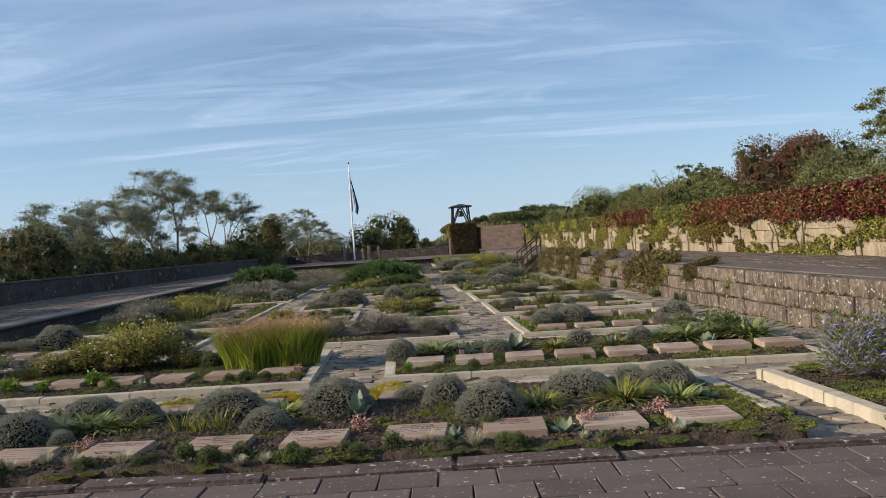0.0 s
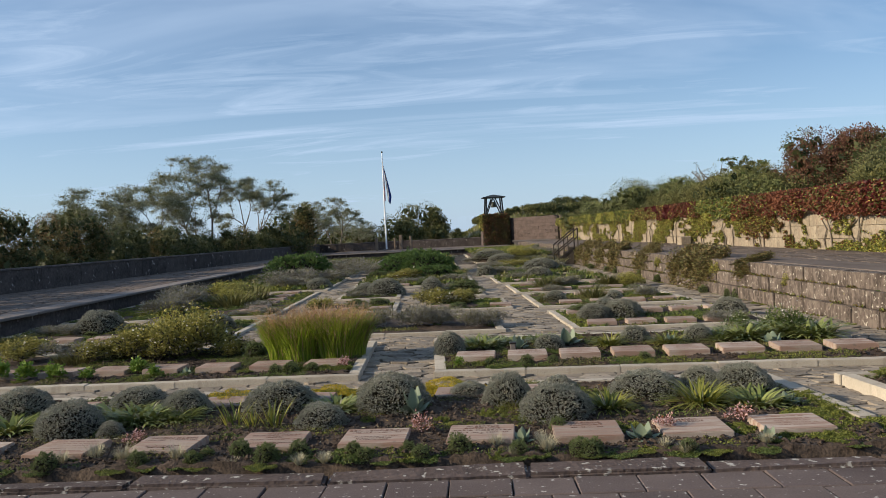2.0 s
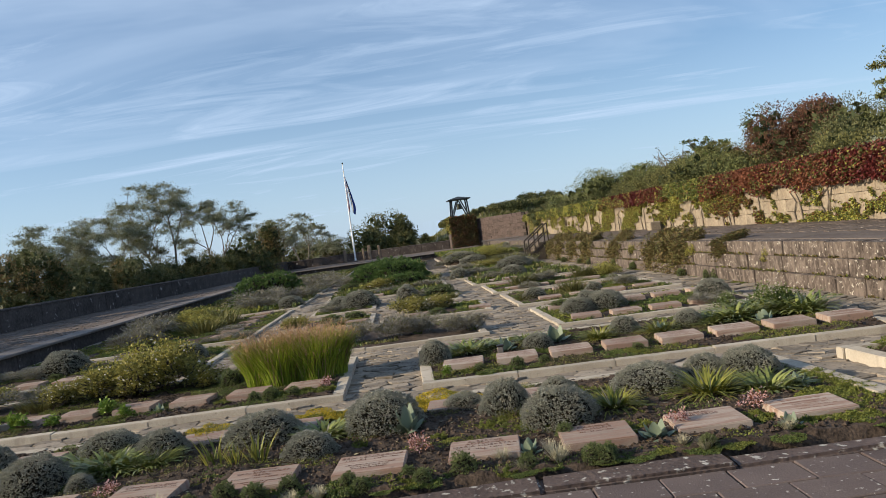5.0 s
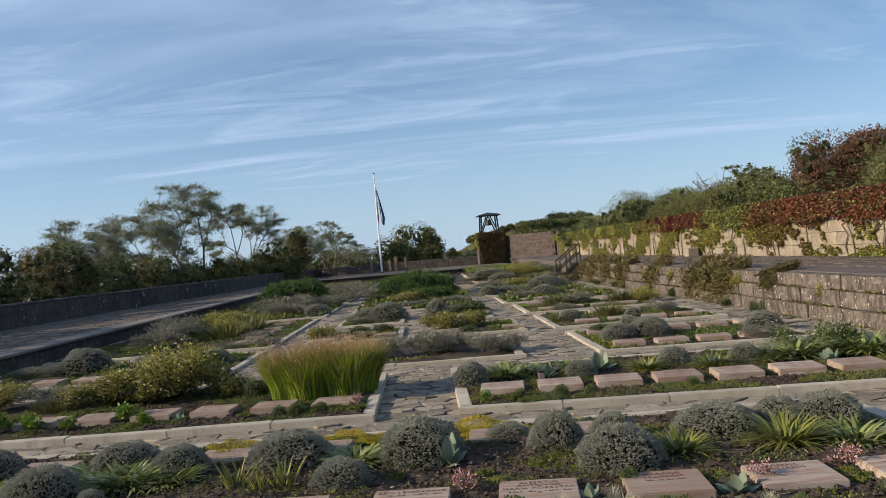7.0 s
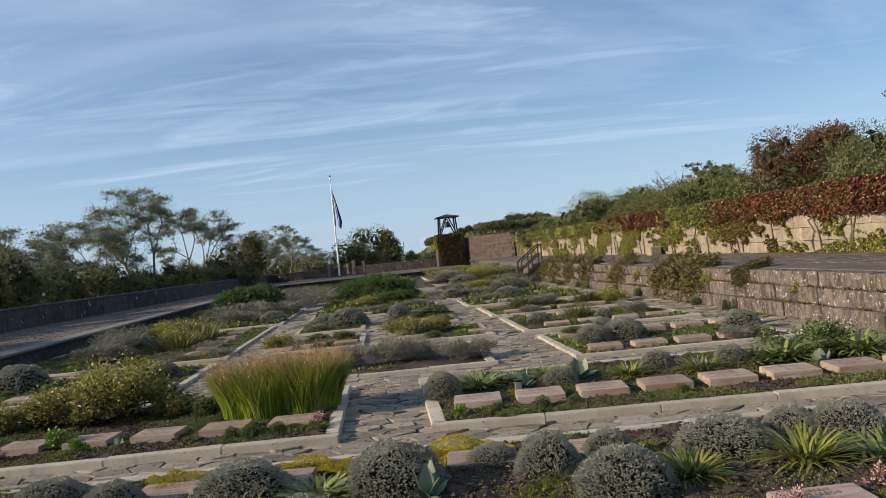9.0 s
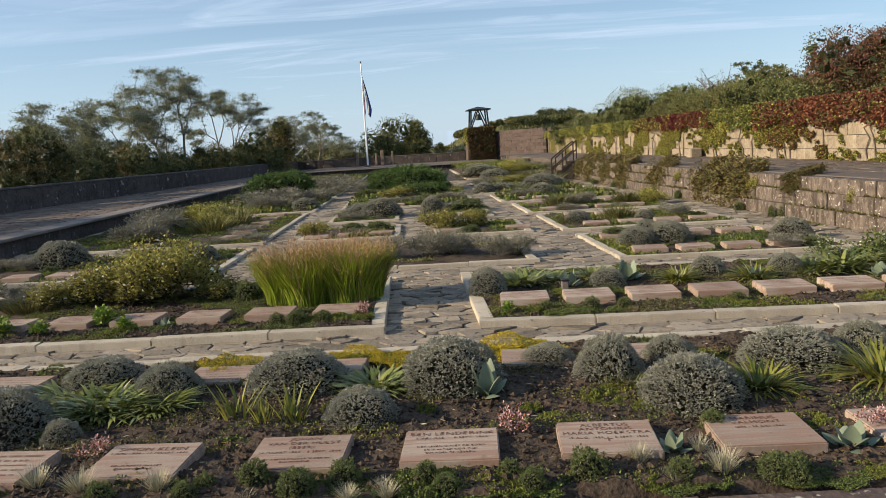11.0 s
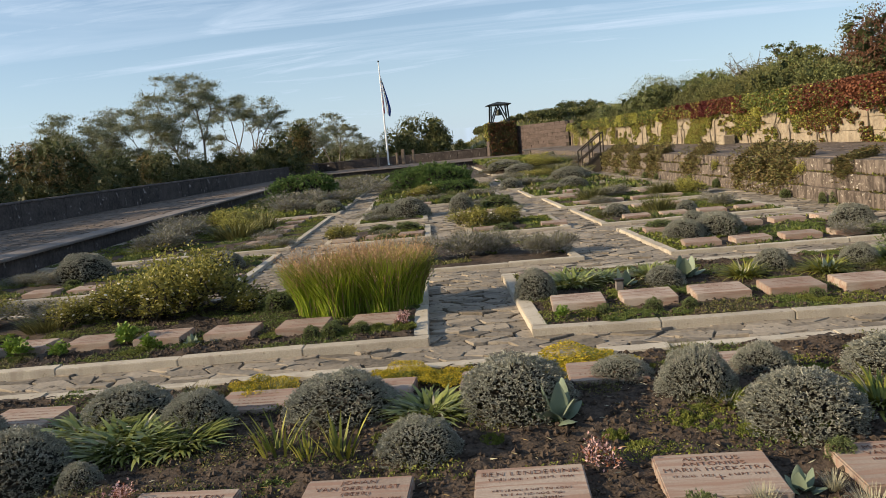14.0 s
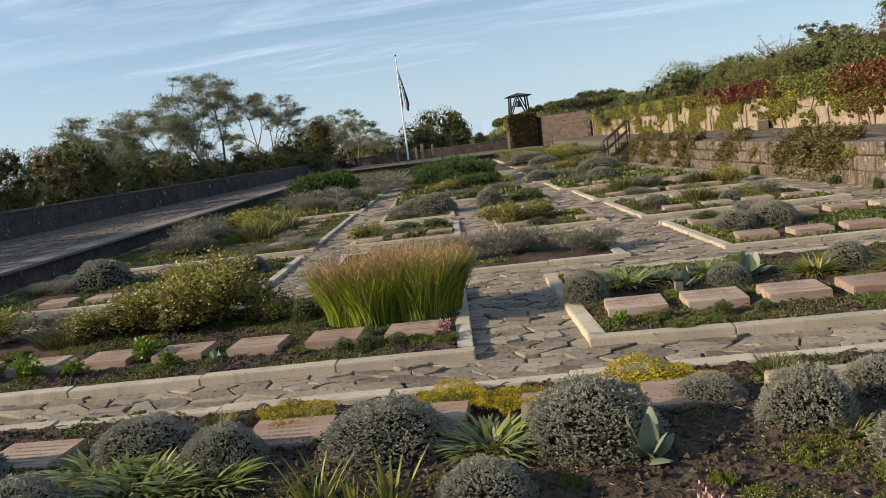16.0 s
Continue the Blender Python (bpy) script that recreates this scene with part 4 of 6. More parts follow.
stone_row("C1", 4.25, -6.5, -5.7, 0.68, 1, 1); stone_row("C1", 4.2, -3.75, -3.6, 0.62, 1, 20); stone_row("C3", 4.0, 2.75, 5.2, 0.62, 1, 2); stone_row("C3", 5.6, 2.7, 5.2, 0.62, 0.8, 3)
[gravestone(-5.15 - 0.115 * (v - 8.3), v, 0.02, 1, 0, None, 80 + k, True) for k, v in enumerate((8.3, 9.3, 10.3, 11.3, 12.4, 13.5))]
stone_row("D4", 7.6, 2.9, 5.2, 0.65, 0.9, 5); stone_row("D4", 9.4, 2.9, 5.2, 0.65, 0.8, 6)
stone_row("D3", 7.6, 0.2, 1.5, 0.62, 0.8, 7); stone_row("D2", 7.8, -2.4, -1.0, 0.62, 0.6, 8); stone_row("E4", 11.2, 2.7, 5.2, 0.65, 0.9, 9)
stone_row("E3", 11.1, 0.1, 1.2, 0.62, 0.8, 10); stone_row("E4", 13.0, 2.7, 5.2, 0.65, 0.8, 11); stone_row("F4", 15.0, 2.5, 5.2, 0.65, 0.7, 12)
stone_row("F2", 15.1, -2.2, 1.2, 0.62, 0.5, 15)
stone_row("G4", 19.0, 2.2, 5.2, 0.65, 0.6, 16); stone_row("F4", 17.0, 2.5, 5.2, 0.65, 0.6, 17); stone_row("H2", 23.0, -2.2, 1.0, 0.65, 0.5, 18); stone_row("H4", 23.0, 2.4, 5.2, 0.65, 0.5, 19)

# ---- plants of the front bed ----
ZA = 0.15
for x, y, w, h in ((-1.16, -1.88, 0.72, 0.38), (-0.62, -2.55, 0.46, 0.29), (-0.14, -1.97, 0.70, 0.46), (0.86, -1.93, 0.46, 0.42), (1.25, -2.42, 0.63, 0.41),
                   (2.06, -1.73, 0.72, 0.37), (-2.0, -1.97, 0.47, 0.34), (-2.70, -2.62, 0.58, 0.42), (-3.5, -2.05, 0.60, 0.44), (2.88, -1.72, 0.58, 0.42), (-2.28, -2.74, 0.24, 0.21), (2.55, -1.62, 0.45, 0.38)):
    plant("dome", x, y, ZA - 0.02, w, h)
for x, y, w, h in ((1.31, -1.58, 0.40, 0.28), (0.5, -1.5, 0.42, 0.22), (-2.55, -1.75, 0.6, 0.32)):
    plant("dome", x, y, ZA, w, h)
for k, x, y, w in (("strap", -2.62, -2.05, 0.6), ("strap", -2.28, -2.28, 0.60), ("strap", -1.98, -2.25, 0.5), ("strap", -2.42, -2.2, 0.45), ("strap", -0.62, -2.0, 0.5), ("ystrap", 1.68, -2.25, 0.55), ("ystrap", 2.42, -2.15, 0.66), ("strap", 2.85, -2.2, 0.55),
                   ("iris", -1.36, -2.52, 0.34), ("iris", -1.02, -2.55, 0.34), ("ystrap", 0.95, -2.15, 0.35), ("iris", -1.17, -2.58, 0.24), ("strap", -3.3, -2.5, 0.6)):
    plant(k, x, y, ZA, w, w * (0.62 if k == "strap" else 0.72 if k == "ystrap" else 0.9))
plant("rosette", 0.08, -2.22, ZA, 0.36, 0.48); plant("rosette", 1.80, -3.12, ZA, 0.32, 0.26); plant("rosette", 3.06, -2.28, ZA, 0.26); plant("rosette", 2.62, -3.2, ZA, 0.2); plant("rosette", 0.98, -3.12, ZA, 0.22)
for x, y, w in ((1.14, -3.34, 0.34), (-2.05, -3.32, 0.34), (-1.80, -3.38, 0.34), (-1.42, -3.38, 0.32), (0.80, -3.22, 0.28), (-2.25, -3.4, 0.26), (1.1, -3.1, 0.22)):
    plant("fest", x, y - 0.03, ZA, w * 0.75, w * 0.72)
for x, y, w in ((-0.56, -3.32, 0.24), (-0.18, -3.32, 0.20), (0.55, -3.32, 0.28), (-0.98, -3.32, 0.26), (1.24, -2.86, 0.22), (0.2, -3.3, 0.18), (0.95, -3.36, 0.2), (-0.75, -3.4, 0.2), (-1.2, -3.36, 0.18), (1.45, -3.34, 0.2), (-1.75, -1.35, 0.34), (-2.35, -1.25, 0.3), (1.0, -1.0, 0.34), (-2.1, -1.2, 0.24), (-3.0, -1.2, 0.3), (0.3, -3.42, 0.2)):
    plant("heath" if y < -2 else "grasslow", x, y - (0.05 if y < -3.2 else 0), ZA, w * 0.85, w * 0.85 * (0.85 if y < -2 else 0.6))
plant("pink", 0.24, -2.86, ZA, 0.17, 0.16); plant("pink", 2.55, -2.75, ZA, 0.2, 0.14); plant("pink", -1.95, -3.0, ZA, 0.16, 0.12); plant("pink", 1.98, -2.95, ZA, 0.16, 0.14)
for x, y, w in ((0.25, -1.12, 0.8), (-0.9, -1.15, 0.5), (-1.85, -1.28, 0.5), (0.0, -1.2, 0.4), (-0.55, -1.3, 0.4)):
    plant("sedum", x, y, ZA + 0.045, w * 1.35, 0.5)
for i in range(95):
    x = RND.uniform(-3.6, 3.3)
    y = RND.choice((RND.uniform(-3.45, -3.28), RND.uniform(-2.75, -2.2), RND.uniform(-1.2, -0.85)))
    if x > 1.5: y = RND.uniform(-3.4, -0.9)
    plant(RND.choice(("moss", "moss", "green", "green", "moss")), x, y, ZA - 0.005, RND.uniform(0.15, 0.42), RND.uniform(0.25, 0.5))
for i in range(16):
    plant("moss", RND.uniform(2.85, 3.42), RND.uniform(-3.38, -2.5), ZA + 0.005, RND.uniform(0.35, 0.55), RND.uniform(0.3, 0.5))
for i in range(14):
    plant(("moss", "green")[i % 2], RND.uniform(0.9, 3.0), RND.uniform(-1.3, -0.9), ZA - 0.06, RND.uniform(0.25, 0.5), RND.uniform(0.3, 0.5))
for i in range(9):
    p = P(3.05, -2.75 + 0.08 * i)
    plant("moss", p.x, p.y + 0.05, 0.15, RND.uniform(0.22, 0.36), RND.uniform(0.4, 0.6))
rg = np.random.default_rng(17)
lx, ly = rg.uniform(-4.2, 3.0, 1500), rg.uniform(-3.3, -1.0, 1500)
lz = np.array([soil_z(a, b, b - 0.05 * a, 0.165) + 0.012 for a, b in zip(lx, ly)])
lv2, lf2 = leaves(rg, np.stack([lx, ly, lz], 1), np.stack([rg.normal(0, 1, 1500), rg.normal(0, 1, 1500), rg.normal(0, 0.08, 1500)], 1), 0.045, 0.006, 0.05, 0.06)
tagged(new("dry_litter", leafmesh("dry_litter", [(lv2, lf2)], [L_STRAW, L_BROWN], (rg.uniform(0, 1, 1500) < 0.55).astype(int))), "dry straw and leaf bits on the bare soil", "litter", kind="stuff")
# bed with the purple flowers
for x, y, w, h in ((0.0, 0.1, 1.0, 0.62), (0.55, -0.2, 1.1, 0.7), (0.45, 0.5, 1.0, 0.6), (0.1, -0.5, 0.8, 0.5)):
    plant("purple", 4.77 + x, -1.60 + y, 0.1, w, h)
for i in range(18):
    plant(RND.choice(("moss", "green")), RND.uniform(4.25, 5.9), RND.uniform(-3.2, -0.9), 0.11, RND.uniform(0.3, 0.6), 0.4)

# ---- first row behind the cross path ----
def big_grass(x, y, z, seed, tufts, h):
    """Several fountain-grass tufts grown into one; each arches outwards from a narrow foot."""
    rg = np.random.default_rng(seed)
    root = thing("ornamental_grass", pose(x, y, z), "tall fountain grass, green below with reddish plumes", "ornamental grass")
    for tx, ty, r, n, k in tufts:
        move = np.array([tx, ty, 0.0])
        v, f = blades(rg, n, r, h * k, 0.0075, 0.2, 0.85, 5, 0.0, 1.0)
        child("leaf_tuft", leafmesh("leaf_tuft", [(v + move, f)], L_GRASS), root)
        # seed heads on thin stalks
        v, f = blades(rg, n // 5, r, h * k * 1.1, 0.0032, 0.2, 0.6, 4)
        tips = v.reshape(-1, 10, 3)[:, 6:, :].reshape(-1, 2, 2, 3).mean(2)
        pts = (tips[:, 0:1] + (tips[:, 1:2] - tips[:, 0:1]) * rg.uniform(0, 1, (len(tips), 6, 1))).reshape(-1, 3)
        lv, lf = leaves(rg, pts, np.tile([0.1, 0, 0.8], (len(pts), 1)), 0.034, 0.006, 0.35)
        tagged(child("plumes", leafmesh("plumes", [(v + move, f), (lv + move, lf)], L_PLUME), root, None, "reddish straw plumes"), kind="stuff")
    return root


big_grass(-1.72, 1.34, 0.08, 3, ((-0.38, 0.02, 0.25, 2300, 0.95), (-0.14, -0.08, 0.26, 2000, 0.92), (0.09, 0.10, 0.26, 2300, 1.0), (0.30, -0.05, 0.26, 2300, 0.98), (0.44, 0.10, 0.2, 1700, 0.9)), 0.62)
ZB = 0.08
for k, x, y, w, h in (("rose", -4.35, 1.8, 0.8, 0.55), ("rose", -3.55, 1.9, 0.95, 0.74), ("yrose", -4.0, 2.1, 0.95, 0.76), ("rose", -3.85, 1.7, 0.8, 0.6), ("rose", -4.85, 1.6, 0.6, 0.38), ("dome", -4.75, 2.05, 0.6, 0.42), ("rose", -3.05, 1.75, 0.5, 0.30), ("grasslow", -5.2, 1.5, 0.7, 0.3), ("lav", -5.5, 1.8, 0.8, 0.4), ("heath", -2.65, 1.6, 0.45, 0.3), ("rose", -6.2, 1.9, 0.8, 0.4),
                      ("dome", 0.06, 1.30, 0.44, 0.40), ("strap", 0.46, 1.75, 0.66, None), ("strap", 0.75, 1.85, 0.5, None), ("dome", 1.35, 1.5, 0.42, 0.26), ("ystrap", 2.13, 1.58, 0.55, None), ("strap", 1.3, 1.95, 0.5, None), ("ystrap", 2.88, 1.5, 0.6, None),
                      ("strap", 3.9, 1.8, 0.85, None), ("strap", 4.7, 1.75, 0.95, None), ("dome", 2.5, 1.85, 0.42, 0.30), ("dome", 3.3, 1.75, 0.4, 0.30), ("rosette", 1.6, 1.75, 0.5, 0.45), ("rosette", 2.9, 1.45, 0.3, 0.3), ("rosette", 4.1, 1.3, 0.4, 0.3),
                      ("strap", 4.35, 2.0, 0.9, None), ("strap", 3.55, 1.65, 0.6, None), ("rosette", 0.95, 1.5, 0.35, 0.4)):
    plant(k, x, y, ZB, w, h if h else w * 0.62)
plant("rosette", -3.07, 0.36, ZB, 0.2, 0.2)
for x, y, w in ((-3.77, 0.56, 0.34), (-3.42, 0.30, 0.24), (-4.72, 0.28, 0.34), (-5.1, 0.32, 0.4), (-5.5, 0.3, 0.4), (0.25, 0.35, 0.2), (-4.3, 0.28, 0.22)):
    plant("bright", x, y, ZB, w * 0.8, w * 0.62)
for i in range(70):
    left = RND.random() < 0.5
    x = RND.uniform(-6.2, -1.05) if left else RND.uniform(0.2, 4.9)
    y = RND.choice((RND.uniform(0.18, 0.5), RND.uniform(0.95, 1.3), RND.uniform(2.2, 2.6)))
    plant(RND.choice(("moss", "green", "green", "moss")), x, y, ZB, RND.uniform(0.16, 0.36), RND.uniform(0.2, 0.36))
for x in (-1.15, -1.35, -1.55, -1.75):
    plant("moss", x, 0.35 + RND.uniform(-0.05, 0.1), ZB, 0.36, 0.6); 
plant("pink", -1.15, 0.45, ZB, 0.16, 0.15)
for x, y, w in ((4.45, 2.15, 0.6), (4.0, 2.3, 0.45), (4.75, 2.2, 0.5)):
    plant("daisy", x, y, ZB, w, w * 0.9)
for x, y, w in ((-1.5, 0.33, 0.24), (-1.75, 0.3, 0.28), (-1.95, 0.34, 0.22), (0.62, 0.42, 0.2), (1.05, 0.45, 0.22), (1.35, 0.42, 0.2), (2.4, 0.45, 0.2)):
    plant("heath", x, y, ZB - 0.01, w, w * 0.7)

# ---- middle rows ----
for i in range(9):
    plant("lav", -2.3 + i * 0.33 + RND.uniform(-0.1, 0.1), 4.4 + RND.uniform(-0.15, 0.6), 0.042, RND.uniform(0.55, 0.75), RND.uniform(0.36, 0.6))
for k, x, y, w, h in (("dome", -4.75, 5.4, 0.72, 0.40), ("lav", -5.9, 5.6, 0.8, 0.32), ("dome", -7.15, 5.5, 1.0, 0.62), ("lav", -7.5, 5.2, 0.5, 0.3), ("dome", 2.25, 4.75, 0.62, 0.38), ("dome", 2.75, 4.9, 0.75, 0.45), ("dome", 4.5, 4.75, 0.62, 0.42), ("dome", 2.5, 5.2, 0.55, 0.45),
                      ("dome", 1.75, 8.1, 0.55, 0.35), ("dome", -2.65, 11.9, 1.1, 0.65), ("dome", -1.38, 11.9, 0.65, 0.62), ("dome", -3.2, 12.0, 0.7, 0.5), ("rose", -0.95, 8.2, 0.8, 0.45), ("rose", -0.3, 8.4, 0.6, 0.4), ("rose", -3.4, 7.9, 0.6, 0.35),
                      ("lav", -7.5, 8.9, 1.2, 0.62), ("lav", -7.75, 9.8, 1.3, 0.7), ("lav", -7.95, 10.8, 1.3, 0.7), ("lav", -8.3, 12.0, 1.3, 0.75), ("grasslow", -6.3, 10.1, 1.3, 0.66), ("yrose", -6.5, 10.9, 1.0, 0.5), ("grasslow", -6.4, 11.8, 1.4, 0.8), ("yrose", -7.2, 12.6, 1.5, 0.6),
                      ("jun", -8.1, 22.2, 2.9, 2.6), ("jun", -3.75, 22.8, 2.4, 2.0), ("jun", -2.75, 22.2, 2.4, 2.1), ("jun", -3.2, 23.4, 2.6, 2.3), ("jun", -2.2, 19.3, 1.7, 1.1), ("rose", -3.0, 18.6, 1.3, 0.45), ("lav", 0.9, 16.0, 1.0, 0.36), ("dome", 1.6, 16.6, 1.0, 0.5), ("lav", 0.6, 19.6, 1.3, 0.42),
                      ("dome", 1.8, 20.2, 1.5, 0.7), ("grasslow", 2.4, 23.8, 1.4, 0.6), ("grasslow", 1.6, 24.5, 1.5, 0.9), ("lav", -6.6, 16.5, 1.6, 0.7), ("lav", -7.4, 18.5, 2.2, 0.9), ("lav", -5.7, 19.4, 1.8, 0.7), ("dome", -5.5, 15.6, 0.9, 0.5), ("lav", -6.5, 24.5, 2.2, 0.9),
                      ("dome", 3.0, 8.0, 0.4, 0.3), ("lav", 3.6, 8.4, 0.7, 0.4), ("grasslow", 2.6, 8.6, 0.8, 0.5), ("grasslow", 3.4, 12.2, 0.9, 0.5), ("lav", 2.2, 12.4, 0.9, 0.45), ("yrose", 3.9, 11.6, 0.8, 0.4), ("grasslow", 1.7, 12.2, 0.9, 0.55),
                      ("lav", -5.2, 22.5, 1.6, 0.7), ("dome", -0.2, 19.0, 0.8, 0.5), ("dome", 0.2, 28.0, 1.6, 0.7), ("lav", -0.4, 24.5, 1.3, 0.4), ("lav", -1.4, 30.5, 1.6, 0.45), ("jun", -5.5, 36, 3.0, 1.4), ("lav", -8.2, 31, 2.5, 0.8)):
    plant(k, x, y, 0.042, w, h)
for i in range(150):
    key = RND.choice(("C1", "C3", "D1", "D1", "D2", "D3", "D4", "E2", "E3", "E4", "F1", "F2", "F4", "G2", "G4", "D1", "C1"))
    u0, u1, v0, v1, s = BEDS[key]
    p = P(RND.uniform(u0 + 0.3, u1 - 0.3), RND.uniform(v0 + 0.3, v1 - 0.3))
    k = RND.choice(("green", "moss", "green", "heath", "lav", "moss", "lav", "grasslow"))
    w = RND.uniform(0.35, 0.8) * (1.0 if p.y < 12 else 1.5)
    plant(k, p.x, p.y, s - 0.01, w, w * (0.36 if k in ("heath", "lav", "bright", "grasslow") else 0.8))
for i in range(60):
    key = RND.choice(("H1", "H2", "H4", "I1", "I2", "I3"))
    u0, u1, v0, v1, s = BEDS[key]
    p = P(RND.uniform(u0 + 0.3, u1 - 0.3), RND.uniform(v0 + 0.3, v1 - 0.3))
    k = RND.choice(("green", "moss", "lav", "moss", "grasslow", "rose"))
    w = RND.uniform(0.7, 1.5)
    plant(k, p.x, p.y, s - 0.01, w, w * 0.3)
# shrubs hanging over the retaining wall
for u, v, w, h in ((6.62, 10.6, 1.9, 1.0), (6.6, 9.6, 1.1, 0.8), (6.62, 14.9, 1.7, 0.95), (6.6, 18.3, 1.9, 1.0), (6.62, 20.4, 1.8, 0.95), (6.6, 22.6, 1.9, 1.0), (6.66, 7.5, 0.6, 0.45), (6.62, 24.4, 1.6, 0.95), (6.62, 11.6, 1.2, 0.9)):
    p = P(u, v)
    ob = plant("trail", p.x, p.y, 0.84 - h, w, h, -6 + RND.uniform(-8, 8))
    ob.matrix_basis = pose(p.x, p.y, 0.84 - h, 0, 0, TURN - 90) @ Matrix.Diagonal((1.0, w * 0.85, h, 1))
for u, v, w in ((6.44, 5.6, 0.32), (6.42, 9.0, 0.42), (6.46, 3.6, 0.26), (6.44, 13.2, 0.4)):
    p = P(u, v)
    plant("yrose", p.x, p.y, 0.36, w, w)
for i in range(34):
    p = P(6.45 + 0.08 * (i % 2), RND.uniform(2.5, 24))
    plant(RND.choice(("moss", "green", "moss")), p.x - 0.03, p.y, (0.25, 0.51)[i % 2], RND.uniform(0.12, 0.3), RND.uniform(0.3, 0.6))
for i in range(40):                                 # growth at the foot of that wall
    p = P(6.25 + RND.uniform(-0.12, 0.08), RND.uniform(-1, 26))
    plant(RND.choice(("moss", "green", "heath", "moss")), p.x, p.y, 0.0, RND.uniform(0.15, 0.4), RND.uniform(0.2, 0.4))
# planted bank between the steps and the bench
for i in range(26):
    x, y = RND.uniform(-0.9, 3.0), RND.uniform(27.5, 39)
    plant(RND.choice(("grasslow", "yrose", "dome", "lav", "green")), x, y, 0.3 if y > 29 else 0.1, RND.uniform(1.0, 1.9), RND.uniform(0.4, 0.7))
# small growth along the front edge
for i in range(46):
    x = RND.uniform(-3.3, 3.2)
    k = RND.choice(("moss", "green", "heath", "moss", "green", "fest"))
    w = RND.uniform(0.10, 0.24)
    plant(k, x, -3.47 + 0.05 * x + RND.uniform(-0.08, 0.08), ZA, w * (1 if k in ("heath", "fest") else 1.5), w * 0.8)

# ---- trees and shrubs around ----
def tree(x, y, z, height, spread, seed, leaf, lean=(0, 0), n=5200, trunk=0.14, name="tree", label="", category="tree", low=0.35, second=None, share=0.2, size=0.11, open_=0.55, wind=0.0, stems=1):
    """A tapered trunk with limbs and a loose crown of many leaves in separate clumps."""
    rg = np.random.default_rng(seed)
    root = thing(name, pose(x, y, z - 0.05), label, category)
    tubes, ends = [], []
    for st in range(stems):
        a0 = rg.uniform(0, 6.28)
        base = Vector((rg.normal(0, 0.15), rg.normal(0, 0.15), 0)) * (stems > 1)
        top = Vector((lean[0] + math.cos(a0) * spread * 0.22 * (stems > 1), lean[1] + math.sin(a0) * spread * 0.22 * (stems > 1), height * 0.62))
        tp = [base.lerp(top, t) + Vector((rg.normal(0, 0.05), rg.normal(0, 0.05), 0)) * height * 0.12 * t for t in (0, 0.25, 0.5, 0.75, 1)]
        tubes.append(tube(tp, [trunk * k for k in (1.15, 0.9, 0.7, 0.5, 0.3)], 7))
        limbs = int(9 / stems) + 2
        for i in range(limbs):
            t = low + (1 - low) * (i + rg.uniform(0, 0.8)) / limbs
            s = tp[0].lerp(tp[-1], min(t, 1))
            a = i * 2.4 + rg.uniform(-0.5, 0.5)
            r = spread * 0.5 * rg.uniform(0.6, 1.0) * (1.1 - 0.45 * t)
            e = s + Vector((math.cos(a) * r + wind * r, math.sin(a) * r, (height * rg.uniform(0.80, 1.0) - s.z) * rg.uniform(0.45, 1.0)))
            m = s.lerp(e, 0.5) + Vector((0, 0, -0.06 * height * rg.uniform(-0.5, 1)))
            tubes.append(tube([s, m, e], [trunk * 0.42, trunk * 0.27, trunk * 0.10], 5))
            for k in range(9):
                q = s.lerp(m, rg.uniform(0.5, 1)) if k % 3 == 0 else m.lerp(e, rg.uniform(0.0, 1.0))
                w = q + Vector(rg.normal(0, 1, 3)) * spread * 0.095 + Vector((wind * 0.2, 0, spread * 0.02))
                w.z = min(w.z, height * 0.95)
                tubes.append(tube([q, q.lerp(w, 0.5) + Vector((0, 0, 0.03)), w], [trunk * 0.15, trunk * 0.10, trunk * 0.04], 4))
                ends.append(w)
            ends.append(e)
    v, f = merge(tubes)
    child("trunk", mesh("trunk", v, f, M_BARK), root)
    ends = np.array([tuple(e) for e in ends])
    k = rg.integers(0, len(ends), n)
    clump = spread * 0.095 * rg.uniform(0.5, 1.25, len(ends))
    d = ball_dirs(rg, n) * np.minimum(np.abs(rg.normal(0, 0.95, (n, 1))), 1.6) * np.array([1.15, 1.15, open_])
    pos = ends[k] + d * clump[k][:, None] * 0.62
    pos[:, 2] = np.minimum(pos[:, 2], height * rg.uniform(0.93, 1.0, n))
    v, f = leaves(rg, pos, d * 0.5 + np.array([0, 0, 0.2]), size, size * 0.55, 0.8)
    idx = (rg.uniform(0, 1, len(ends))[k] < share).astype(int) if second else None
    child("crown", leafmesh("crown", [(v, f)], [leaf, second] if second else leaf, idx), root)
    return root


